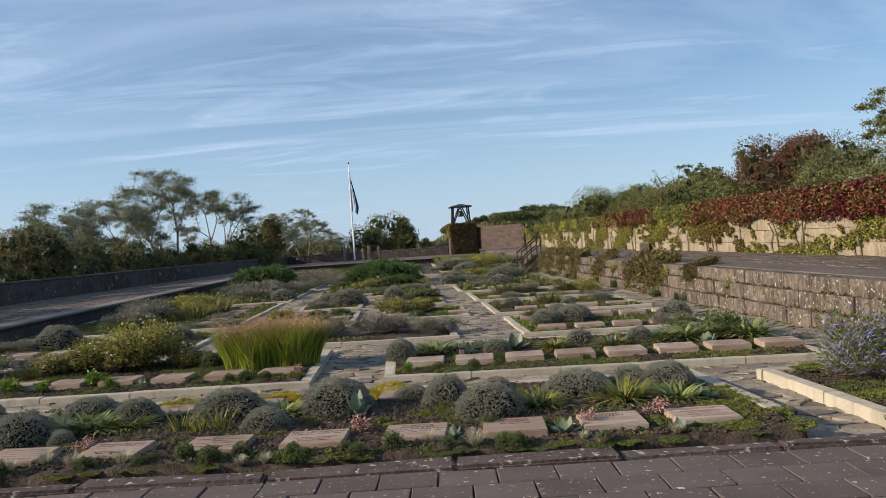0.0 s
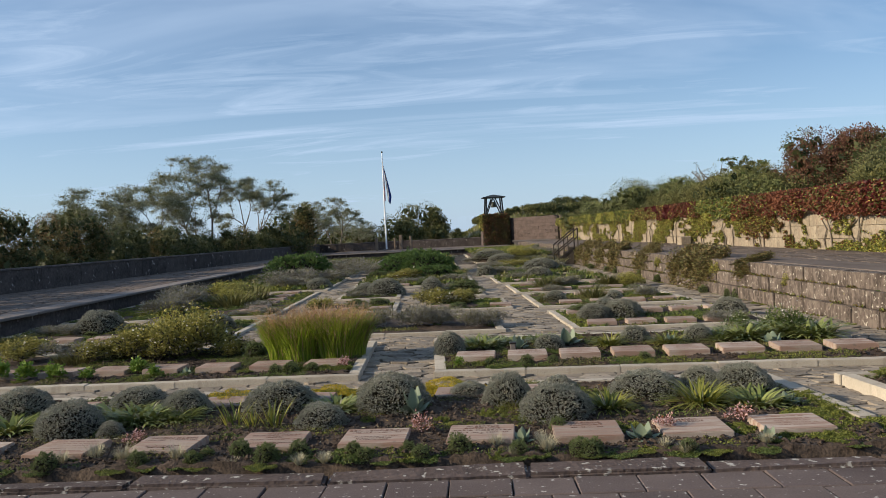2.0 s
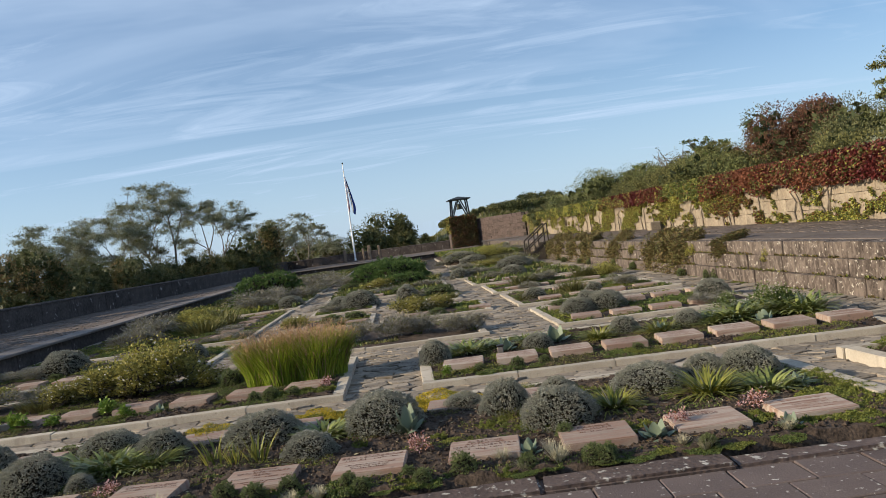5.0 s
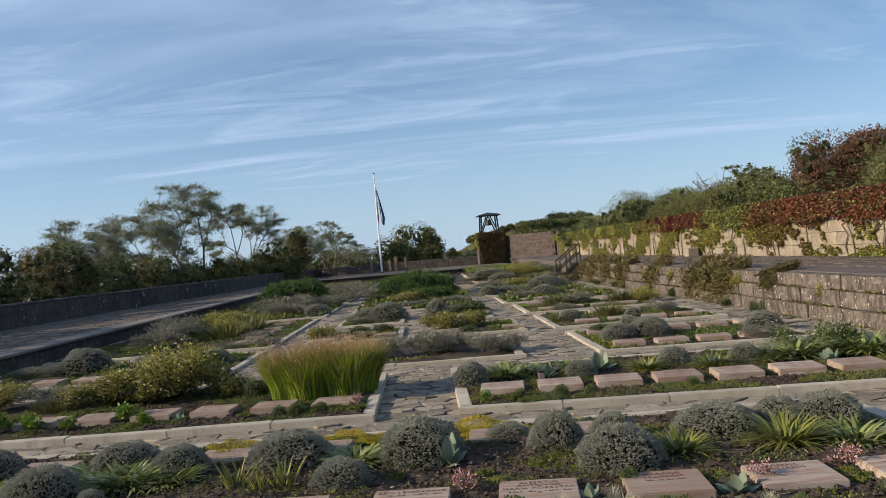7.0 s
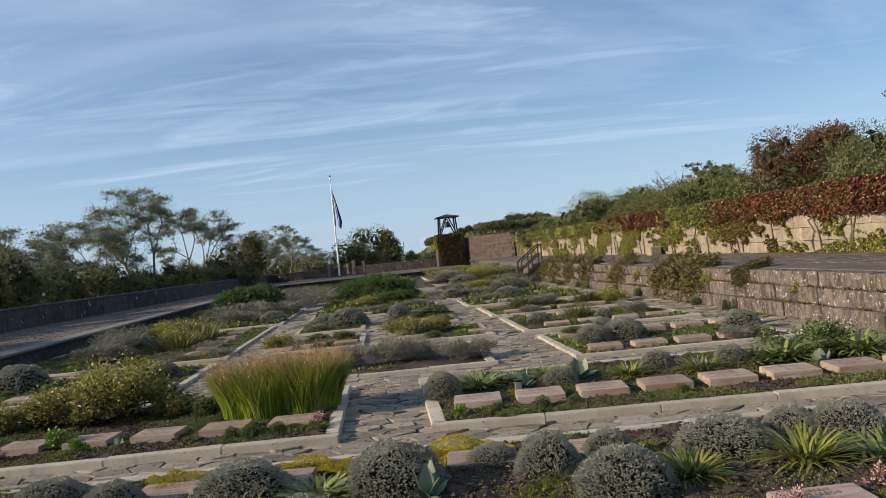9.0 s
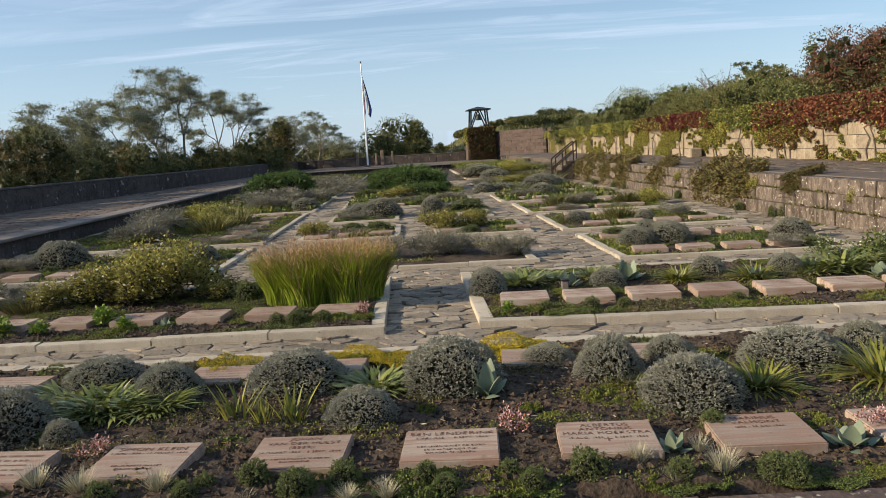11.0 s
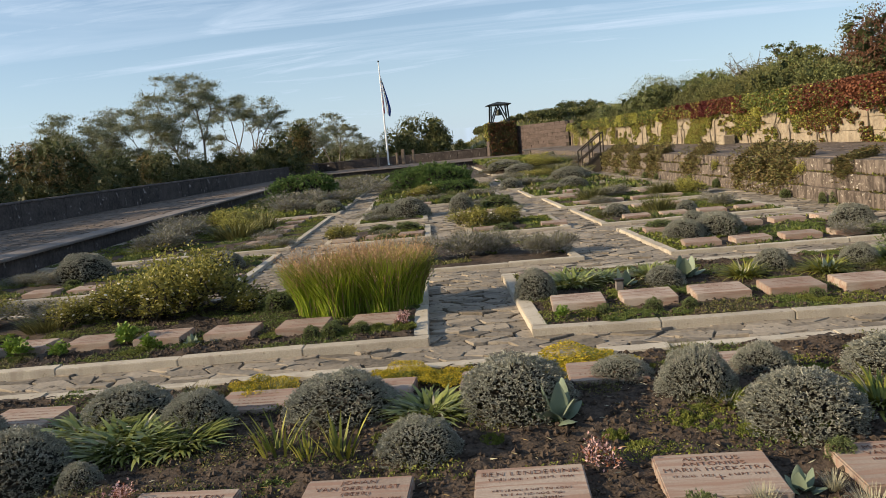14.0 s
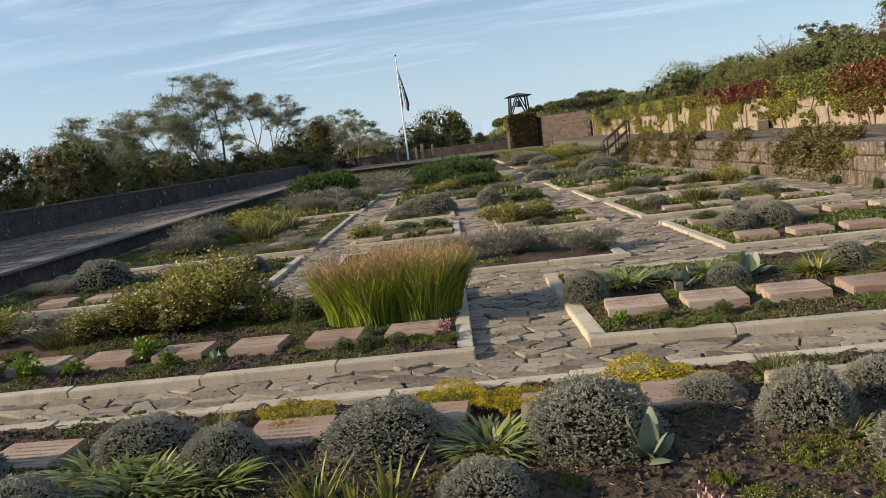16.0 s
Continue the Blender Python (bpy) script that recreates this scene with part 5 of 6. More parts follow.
def bush(x, y, z, wx, wy, h, seed, leaf, n=4200, size=0.10, second=None, share=0.3, name="bush", label="", category="shrub", lobes=16):
    """A dense shrub of many lobes down to the ground, on woody stems."""
    rg = np.random.default_rng(seed)
    root = thing(name, pose(x, y, z - 0.05), label, category)
    cs = np.stack([rg.uniform(-0.42, 0.42, lobes) * wx, rg.uniform(-0.42, 0.42, lobes) * wy, rg.uniform(0.25, 0.86, lobes) * h], 1)
    fall = 1 - 0.35 * (np.abs(cs[:, 0]) / wx * 2) ** 2
    cs[:, 2] *= fall
    rs = rg.uniform(0.10, 0.23, lobes) * (wx + wy + h) / 3 * 1.25
    k = rg.integers(0, lobes, n)
    d = ball_dirs(rg, n)
    pos = cs[k] + d * rs[k][:, None] * rg.uniform(0.72, 1.06, (n, 1))
    low = rg.uniform(0, 1, n) < 0.18
    pos[low, 2] *= rg.uniform(0.05, 0.8, low.sum())
    pos[:, 2] = np.abs(pos[:, 2])
    # loose shoots above the outline
    sh = rg.integers(0, lobes, n // 14)
    d3 = ball_dirs(rg, n // 14, True)
    p3 = cs[sh] + d3 * rs[sh][:, None] * rg.uniform(1.0, 1.18, (n // 14, 1))
    top = np.percentile(pos[:, 2], 99.3)
    pos[:, 2] *= h * 0.95 / top; p3[:, 2] *= h * 0.95 / top; cs[:, 2] *= h * 0.95 / top
    v, f = leaves(rg, np.concatenate([pos, p3]), np.concatenate([d, d3]) + np.array([0, 0, 0.3]), size, size * 0.55, 0.7)
    # oversized dark sheets within the lobes: the shaded inside given as colour
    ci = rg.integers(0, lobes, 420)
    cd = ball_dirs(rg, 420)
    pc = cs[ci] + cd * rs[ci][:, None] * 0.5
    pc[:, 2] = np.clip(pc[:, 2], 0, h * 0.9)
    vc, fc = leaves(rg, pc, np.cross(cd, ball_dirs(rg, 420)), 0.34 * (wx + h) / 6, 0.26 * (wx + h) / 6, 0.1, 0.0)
    kk = np.concatenate([k, sh])
    idx = (rg.uniform(0, 1, lobes)[kk] < share).astype(int) if second else None
    child("foliage", leafmesh("foliage", [(v, f)], [leaf, second] if second else leaf, idx), root)
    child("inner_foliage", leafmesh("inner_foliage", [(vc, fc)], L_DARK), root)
    tubes = []
    for i in range(min(lobes, 9)):
        e = Vector(cs[i]); b = Vector((e.x * 0.25, e.y * 0.25, 0))
        tubes.append(tube([b, b.lerp(e, 0.5) + Vector((0, 0, 0.1)), e], [0.035, 0.025, 0.01], 5))
    v, f = merge(tubes)
    child("woody_base", mesh("woody_base", v, f, M_BARK), root)
    return root


def wind_tree(x, y, h, reach, seed, leaf, second, n, trunk, wind=0.0, stems=2, size=0.075, z=0.2):
    """A low-forking tree, flat-topped by the wind: limbs that fork three times and carry flat pads of leaves."""
    rg = np.random.default_rng(seed)
    root = thing("tree", pose(x, y, z - 0.05), "wind-shaped tree with flat open crown beyond the parapet", "tree")
    lines, tips = [], []

    def grow(p, d, length, rad, depth):
        pts = [p]
        for k in range(3):
            d = (d + Vector(rg.normal(0, 0.16, 3)) + Vector((wind * 0.10, 0, 0.03 if depth < 2 else -0.05))).normalized()
            pts.append(pts[-1] + d * length / 3)
        lines.append((pts, [rad, rad * 0.86, rad * 0.72, rad * 0.6]))
        if depth >= 2:
            tips.append((pts[2], depth)); tips.append((pts[3], depth))
        if depth == 4:
            return
        a = rg.uniform(0, 6.28)
        for k in range(2 + (depth < 2) + (rg.uniform() < 0.4)):
            w = a + k * 2.3 + rg.uniform(-0.4, 0.4)
            side = Vector((math.cos(w), math.sin(w), 0))
            nd = d * 0.7 + side * rg.uniform(0.55, 0.9)
            nd.z = nd.z * 0.72 + 0.06
            grow(pts[-1], nd.normalized(), length * rg.uniform(0.62, 0.85), rad * 0.52, depth + 1)
    for st in range(stems):
        w = st * 6.28 / stems + rg.uniform(-0.4, 0.4)
        grow(Vector((0.12 * math.cos(w), 0.12 * math.sin(w), 0)), Vector((0.75 * math.cos(w) + wind * 0.4, 0.75 * math.sin(w), 1)).normalized(), 1.0, trunk, 0)
    top = sorted(t.z for t, _ in tips)[int(len(tips) * 0.96)]
    wide = sorted(math.hypot(t.x, t.y) for t, _ in tips)[int(len(tips) * 0.9)]
    fit_ = lambda p: Vector((p.x * reach / wide, p.y * reach / wide, min(p.z * h / top, h * (1.0 + 0.02 * math.sin(p.x * 9)))))
    v, f = merge([tube([fit_(p) for p in pts], rr, 5) for pts, rr in lines])
    child("trunk", mesh("trunk", v, f, M_BARK), root)
    ends = np.array([tuple(fit_(t)) for t, _ in tips])
    wt = np.array([1.0 if dp > 2 else 0.35 for _, dp in tips]) * rg.uniform(0.3, 1.4, len(tips))
    k = rg.choice(len(ends), n, p=wt / wt.sum())
    d = ball_dirs(rg, n) * np.minimum(np.abs(rg.normal(0, 0.6, (n, 1))), 1.1) * np.array([1.2, 1.2, 0.5])
    pos = ends[k] + d * (reach * 0.17 * rg.uniform(0.7, 1.3, len(ends)))[k][:, None] + np.array([0, 0, 0.05])
    v, f = leaves(rg, pos, d * 0.5 + np.array([0.2, 0, 0.3]), size, size * 0.5, 0.8)
    idx = (rg.uniform(0, 1, len(ends))[k] < 0.25).astype(int)
    child("crown", leafmesh("crown", [(v, f)], [leaf, second], idx), root)
    return root


# wind-shaped trees beyond the dark parapet
for x, y, h, r, sd, lf, sc, n, tr, wd, st in (
        (-19.5, 39.3, 7.0, 3.0, 41, L_SILVER, L_OLIVE, 17000, 0.15, -0.25, 2), (-20.3, 34.6, 4.9, 2.7, 42, L_SILVER, L_OLIVE, 13000, 0.10, -0.7, 2), (-22.8, 33.2, 4.9, 2.4, 43, L_SILVER, L_OLIVE, 12000, 0.10, -0.3, 2),
        (-20.2, 37.8, 4.7, 2.1, 52, L_SILVER, L_OLIVE, 9000, 0.09, -0.3, 2), (-18.8, 46.0, 6.0, 2.5, 44, L_SILVER, L_OLIVE, 15000, 0.13, -0.1, 2), (-16.1, 61.5, 5.1, 2.2, 46, L_SILVER, L_OLIVE, 11000, 0.14, 0.1, 2),
        (-14.2, 67.0, 2.9, 1.9, 47, L_SILVER, L_DARK, 6000, 0.08, 0.1, 3), (-17.4, 57.0, 4.6, 2.2, 48, L_SILVER, L_OLIVE, 10000, 0.10, 0.0, 3), (-24.6, 33.5, 4.0, 2.2, 49, L_SILVER, L_OLIVE, 9000, 0.09, -0.2, 2), (-16.6, 69.0, 3.4, 2.2, 50, L_SILVER, L_OLIVE, 7000, 0.09, 0.1, 3)):
    wind_tree(x, y, h, r, sd, lf, sc, int(n * 2.3), tr * 0.7, wd, st)
bush(-16.9, 53.0, 0.2, 2.6, 2.2, 4.6, 45, L_BROWN, 9000, 0.10, L_OLIVE, 0.4, "hedge_shrub", "tall autumn-brown shrub behind the parapet", "shrub", 22)
bush(-17.4, 49.2, 0.2, 3.4, 2.4, 3.7, 145, L_OLIVE, 9000, 0.10, L_DARK, 0.4, "hedge_shrub", "dense olive shrub behind the parapet", "shrub", 20)
# thicket along the parapet
rb = random.Random(21)
for i in range(27):
    y = -4 + i * 2.05 + rb.uniform(-0.4, 0.4)
    x = -16.2 - 0.037 * y - rb.uniform(0.0, 0.9)
    h = (4.1 if y < 12 else 3.0 if y < 22 else 2.4) * rb.uniform(0.82, 1.12)
    lf, sc = rb.choice(((L_DARK, L_SCRUB), (L_SCRUB, L_BROWN), (L_SCRUB, L_OLIVE), (L_SCRUB, L_DARK), (L_SCRUB, L_BROWN)))
    bush(x, y, 0.2, 2.6, 2.0, h, 100 + i, lf, 9500 if y > 4 else 4500, 0.07, sc, 0.35, "hedge_shrub", "dark autumn thicket shrub behind the parapet", "shrub")
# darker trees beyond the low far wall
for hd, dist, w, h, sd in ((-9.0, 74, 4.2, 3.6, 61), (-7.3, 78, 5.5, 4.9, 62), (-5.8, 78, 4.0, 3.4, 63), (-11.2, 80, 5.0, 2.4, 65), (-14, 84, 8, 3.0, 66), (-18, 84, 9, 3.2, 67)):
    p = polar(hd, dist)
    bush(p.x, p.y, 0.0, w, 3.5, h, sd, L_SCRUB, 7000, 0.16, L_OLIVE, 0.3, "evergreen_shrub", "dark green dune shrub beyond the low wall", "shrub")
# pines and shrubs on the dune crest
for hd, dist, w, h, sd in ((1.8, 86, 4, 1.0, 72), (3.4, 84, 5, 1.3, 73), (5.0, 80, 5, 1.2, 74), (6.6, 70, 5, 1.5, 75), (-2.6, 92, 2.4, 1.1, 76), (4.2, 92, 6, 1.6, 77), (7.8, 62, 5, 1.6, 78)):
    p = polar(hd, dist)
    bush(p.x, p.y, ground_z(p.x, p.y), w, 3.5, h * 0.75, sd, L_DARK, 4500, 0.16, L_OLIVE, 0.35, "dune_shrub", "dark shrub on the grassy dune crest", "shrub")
rb2 = random.Random(5)
for i in range(16):
    x, y = rb2.uniform(-7, 9), rb2.uniform(63, 80)
    bush(x, y, ground_z(x, y), rb2.uniform(1.6, 3.4), 2.0, rb2.uniform(0.35, 0.75), 400 + i, rb2.choice((L_OLIVE, L_DARK, L_OLIVE)), 1600, 0.16, L_DARK, 0.3, "dune_shrub", "low scrub on the grassy dune slope", "shrub", 9)
rg = np.random.default_rng(91)
gxy = np.stack([rg.uniform(-12, 14, 9000), rg.uniform(59.5, 84, 9000)], 1)
gpos = np.array([(a, b, ground_z(a, b) - 0.03) for a, b in gxy])
gv_, gf_ = leaves(rg, gpos, np.tile([0.15, 0, 1.0], (len(gpos), 1)), 0.42, 0.07, 0.3)
tagged(new("dune_grass", leafmesh("dune_grass", [(gv_, gf_)], [L_OLIVE, L_STRAW, L_MOSS], rg.choice(3, len(gpos), p=[0.5, 0.2, 0.3]))), "wiry olive and straw grass on the dune", "dune grass", kind="stuff")
# dune shrubs behind the vine wall
for u, v, w, top, lf, sc, sd in (
        (11.6, 46, 5, 3.0, L_SCRUB, L_OLIVE, 81), (12.0, 41, 5, 3.3, L_DUNE, L_SCRUB, 82), (12.2, 37, 5, 3.8, L_SCRUB, L_DUNE, 83), (12.0, 33, 4.5, 4.1, L_DUNE, L_SCRUB, 84), (13.0, 29, 4.0, 3.8, L_DUNE, L_OLIVE, 85), (11.9, 29.5, 3, 3.4, L_OLIVE, L_SCRUB, 86),
        (12.0, 25, 3.6, 3.3, L_OLIVE, L_DUNE, 87), (12.0, 21, 4.0, 3.7, L_OLIVE, L_DUNE, 88), (13.4, 18.0, 3.4, 4.6, L_RUSSET, L_SCRUB, 89), (14.2, 17.2, 3.4, 4.4, L_RUSSET, L_SCRUB, 99), (11.8, 23.0, 3.0, 3.5, L_OLIVE, L_SCRUB, 88), (15.6, 20.5, 4.5, 4.4, L_SCRUB, L_OLIVE, 90), (13.2, 14.2, 3.4, 3.4, L_SCRUB, L_OLIVE, 91), (12.4, 10.5, 3.0, 2.9, L_OLIVE, L_SILVER, 92), (15.4, 15.5, 4.5, 4.2, L_SCRUB, L_DUNE, 93),
        (16.5, 26, 5, 3.5, L_DUNE, L_SCRUB, 94), (13.6, 6.5, 4, 3.0, L_OLIVE, L_SILVER, 95), (16.5, 34, 6, 3.7, L_SCRUB, L_DUNE, 96), (16, 44, 7, 3.6, L_SCRUB, L_OLIVE, 97), (11.6, 17.4, 2.6, 3.1, L_OLIVE, L_DUNE, 98)):
    p = P(u, v)
    gz = ground_z(p.x, p.y)
    bush(p.x, p.y, gz, w, 3.0, top - gz, sd, lf, 22000, 0.068, sc, 0.3, "dune_shrub", "dense dune shrub above the vine wall", "shrub", 24)
for u, v, h, sp, sd, lf, nn in ((15.3, 13.2, 3.7, 2.8, 201, L_DUNE, 34000), (15.9, 14.4, 3.3, 2.6, 207, L_DUNE, 26000), (12.4, 22.0, 2.2, 1.8, 202, L_GREEN, 9000), (13.0, 27.0, 2.6, 2.2, 203, L_SILVER, 500), (12.8, 31.5, 2.3, 2.4, 204, L_GREEN, 9000), (18, 13.5, 3.2, 3.6, 206, L_GREEN, 14000)):
    p = P(u, v)
    tree(p.x, p.y, ground_z(p.x, p.y), h, sp, sd, lf, (0, 0), nn, 0.09, label="small tree on the dune above the wall", second=L_OLIVE, share=0.25, size=0.07, low=0.2, stems=2)

# ---- vines on the sandstone wall ----
def vine(v0, v1, seed, tops, mid, n_top, n_low, drop):
    """One stretch of creeper: a dense hanging mass along the wall's top and sparser shoots on its face."""
    rg = np.random.default_rng(seed)
    n_top, n_low = int(n_top * 3.6), int(n_low * 11)
    root = thing("climbing_vine", pose(*P(10.0, (v0 + v1) / 2)), "creeper in autumn colour hanging over the sandstone wall", "vine", "creepers on the wall")
    c = P(10.0, (v0 + v1) / 2)
    mats = [L_RED, L_RUST, L_YELL, L_GREEN, L_OLIVE]
    vv = rg.uniform(v0 - 0.4, v1 + 0.4, n_top)
    low = 2.0 - drop * np.array([0.65 + 0.7 * noise.noise(Vector((q * 0.9, seed, 0))) for q in vv])
    zz_ = low + (2.36 - low) * rg.uniform(0, 1, n_top) ** 0.8
    uu = 9.86 + rg.uniform(-0.14, 0.06, n_top) - 0.10 * np.sin((zz_ - 1.4) * 3)
    back = rg.uniform(0, 1, n_top) < 0.25
    uu[back] = rg.uniform(9.9, 10.7, back.sum()); zz_[back] = rg.uniform(2.12, 2.36, back.sum())
    pos = np.stack([uu + SHEAR * vv - c.x, vv - c.y, zz_], 1)
    va, fa = leaves(rg, pos, np.tile([-0.6, -0.1, -0.5], (n_top, 1)), 0.062, 0.05, 0.45)
    ia = rg.choice(5, n_top, p=tops)
    patch = np.array([noise.noise(Vector((q * 1.1, h * 1.6, seed + 5))) for q, h in zip(vv, zz_)])
    ia[patch > 0.22] = 2 if tops[2] > 0.2 else int(np.argmax(tops))
    # face
    vb = rg.uniform(v0 - 0.2, v1 + 0.2, n_low * 3)
    zb = 0.78 + 1.2 * rg.uniform(0, 1, n_low * 3) ** 1.15
    keep = np.array([noise.noise(Vector((q * 0.55, h * 0.9, 31))) + 0.5 * noise.noise(Vector((q * 2.1, h * 2.4, 7))) + 0.45 * noise.noise(Vector((q * 6, h * 6, 3))) for q, h in zip(vb, zb)]) > 0.14
    vb, zb = vb[keep], zb[keep]
    ub = 9.86 + rg.uniform(-0.05, 0.04, len(vb))
    pb = np.stack([ub + SHEAR * vb - c.x, vb - c.y, zb], 1)
    vbm, fb = leaves(rg, pb, np.tile([-0.6, -0.1, -0.4], (len(vb), 1)), 0.046, 0.036, 0.5)
    ib = rg.choice(5, len(vb), p=mid)
    child("leaves", leafmesh("leaves", [(va, fa), (vbm, fb)], mats, np.concatenate([ia, ib])), root)
    tubes = []
    for i in range(5):
        q = rg.uniform(v0, v1)
        pts = []
        for s in range(6):
            t = s / 5
            w = P(9.89 - 0.02 * math.sin(s), q + (rg.uniform(-0.5, 0.5) if s else 0) * t) - c
            pts.append((w.x, w.y, 0.77 + 1.25 * t))
        tv, tf = tube(pts, [0.022, 0.02, 0.016, 0.014, 0.01, 0.006], 5)
        child("stem", mesh("stem", tv, tf, M_BARK), root)
    return root


DUSK = [0.30, 0.40, 0.03, 0.08, 0.19]
RED, MIX, YEL, GRN = [0.48, 0.38, 0.01, 0.04, 0.09], [0.22, 0.22, 0.2, 0.2, 0.16], [0.04, 0.08, 0.5, 0.22, 0.16], [0.03, 0.05, 0.22, 0.5, 0.2]
for i, (v0, v1, tp, lw, nt, nl, dr) in enumerate((
        (1, 5, RED, YEL, 3200, 500, 0.55), (5, 9, [0.48, 0.28, 0.04, 0.05, 0.15], YEL, 3600, 900, 0.6), (9, 12.5, DUSK, YEL, 3200, 900, 0.55), (12.5, 16, DUSK, MIX, 3200, 900, 0.45), (16, 20, GRN, YEL, 2600, 1300, 0.45), (20, 24, RED, YEL, 2800, 1500, 0.3),
        (24, 28, MIX, YEL, 2600, 700, 0.25), (28, 33, GRN, YEL, 2800, 1300, 0.25), (33, 38, GRN, YEL, 2800, 1500, 0.35), (38, 44, GRN, YEL, 2400, 600, 0.2), (44, 50, [0.05, 0.1, 0.3, 0.4, 0.15], YEL, 2000, 300, 0.2))):
    vine(v0, v1, 300 + i, tp, lw, nt, nl, dr)

# ---- bell tower ----
tower = thing("bell_tower", pose(-0.95, 56.2, 0.40, 0, 0, 8), "stone block overgrown with ivy carrying a dark timber belfry", "bell tower")
part("base_block", box(2.2, 1.8, 2.5, 0.05, 0, 0.02, RND), M_PINKWALL, tower, "pinkish stone base")
for sx in (-1, 1):
    for sy in (-1, 1):
        pv, pf = tube([(sx * 0.74, sy * 0.70, 2.5), (sx * 0.64, sy * 0.62, 4.02)], [0.08, 0.08], 4)
        child("post", mesh("post", pv, pf, M_DARKWOOD), tower)
        bv, bf = tube([(sx * 0.70, sy * 0.72, 2.52), (sx * 0.10, sy * 0.64, 3.98)], [0.07, 0.07], 4)
        child("brace", mesh("brace", bv, bf, M_DARKWOOD), tower)
rv = [(x * 0.95, y * 0.95, z) for z in (4.02, 4.09) for x, y in ((-1, -1), (1, -1), (1, 1), (-1, 1))] + [(0, 0, 4.33)]
child("roof", mesh("roof", rv, [(3, 2, 1, 0), (0, 1, 5, 4), (1, 2, 6, 5), (2, 3, 7, 6), (3, 0, 4, 7), (4, 5, 8), (5, 6, 8), (6, 7, 8), (7, 4, 8)], M_DARKWOOD), tower)
bm = bmesh.new()
prof = [(0.0, 3.72), (0.10, 3.70), (0.16, 3.58), (0.19, 3.40), (0.27, 3.24), (0.25, 3.23), (0.0, 3.35)]
rings = [[bm.verts.new((r * math.cos(a * math.pi / 8), r * math.sin(a * math.pi / 8), z)) for a in range(16)] for r, z in prof]
for a, b in zip(rings, rings[1:]):
    for i in range(16):
        try:
            bm.faces.new((a[i], a[(i + 1) % 16], b[(i + 1) % 16], b[i]))
        except ValueError:
            pass
bmesh.ops.remove_doubles(bm, verts=bm.verts[:], dist=0.001)
part("bell", bm, M_BRONZE, tower, "dark bronze bell")
rg = np.random.default_rng(55)
n = 5200
pp = np.stack([rg.uniform(-1.05, 1.2, n), np.full(n, -0.93) + rg.normal(0, 0.05, n), 2.6 - 2.5 * rg.uniform(0, 1, n) ** 1.7], 1)
tp = np.stack([rg.uniform(-1.1, 1.2, n // 2), rg.uniform(-0.95, 0.95, n // 2), np.full(n // 2, 2.56) + rg.normal(0, 0.05, n // 2)], 1)
lp = np.stack([np.full(n // 3, -1.12) + rg.normal(0, 0.05, n // 3), rg.uniform(-0.9, 0.9, n // 3), 2.6 - 1.3 * rg.uniform(0, 1, n // 3) ** 1.5], 1)
allp = np.concatenate([pp, tp, lp])
v, f = leaves(rg, allp, np.tile([0, -0.5, -0.4], (len(allp), 1)), 0.12, 0.10, 0.6)
ivy = new("ivy", leafmesh("ivy", [(v, f)], [L_RUST, L_DARK, L_YELL], np.concatenate([rg.choice(3, n + n // 2, p=[0.35, 0.6, 0.05]), rg.choice(3, n // 3, p=[0.1, 0.3, 0.6])])))
ivy.matrix_basis = tower.matrix_basis.copy()
tagged(ivy, "dark reddish ivy draped over the tower base", "ivy")

# ---- flagpole with a lowered flag ----
pole = thing("flagpole", pose(-10.05, 54.5, 0.42), "tall white flagpole with a flag at half-mast", "flagpole")
pv, pf = tube([(0, 0, 0.1), (0, 0, 4), (0, 0, 8.2)], [0.075, 0.06, 0.038], 10)
child("pole", mesh("pole", pv, pf, M_WHITE, smooth=False), pole)
part("foot", box(0.5, 0.5, 0.12, 0.02), M_COPE, pole, "concrete foot")
kv, kf = tube([(0, 0, 8.2), (0, 0, 8.24), (0, 0, 8.32), (0, 0, 8.36)], [0.02, 0.07, 0.07, 0.01], 8)
child("finial", mesh("finial", kv, kf, M_BRONZE), pole)
flag = thing("flag", pose(-10.05, 54.5, 0.42), "limp red, white and blue striped flag hanging from the pole", "flag")
for k, (m, w0, w1) in enumerate(((M_FRED, 0.0, 0.05), (M_FWHITE, 0.03, 0.15), (M_FBLUE, 0.13, 0.28))):
    vs, fs = [], []
    nz = 22
    for j in range(nz + 1):
        t = j / nz
        z = 7.15 - 2.95 * t - 0.10 * k
        for i in range(5):
            s = w0 + (w1 - w0) * i / 4
            x = 0.07 + s * (0.25 + 1.15 * min(1, t * 1.25)) * (1 - 0.35 * max(0, t - 0.8) * 5) + 0.22 * t * (k > 0)
            y = 0.06 * math.sin(i * 1.9 + t * 5 + k * 2) - 0.05 * (k == 1) * (1 - t)
            vs.append((x, y, z - 0.3 * s))
    for j in range(nz):
        for i in range(4):
            o = j * 5 + i
            fs.append((o, o + 1, o + 6, o + 5))
    me = mesh("stripe", vs, fs, m, smooth=True)
    ob = child("stripe", me, flag, None, ("red stripe", "white stripe", "dark blue stripe")[k])
    so = ob.modifiers.new("thick", 'SOLIDIFY'); so.thickness = 0.006

# ---- posts, bench, steps at the far end ----
def stake(x, y, z, h, w, label="weathered wooden post beside the far path"):
    root = thing("wooden_post", pose(x, y, z, 0, 0, RND.uniform(-10, 10)), label, "post", "far posts")
    part("post", box(w, w, h, 0.02, 0, 0.006, RND), M_WOOD, root)


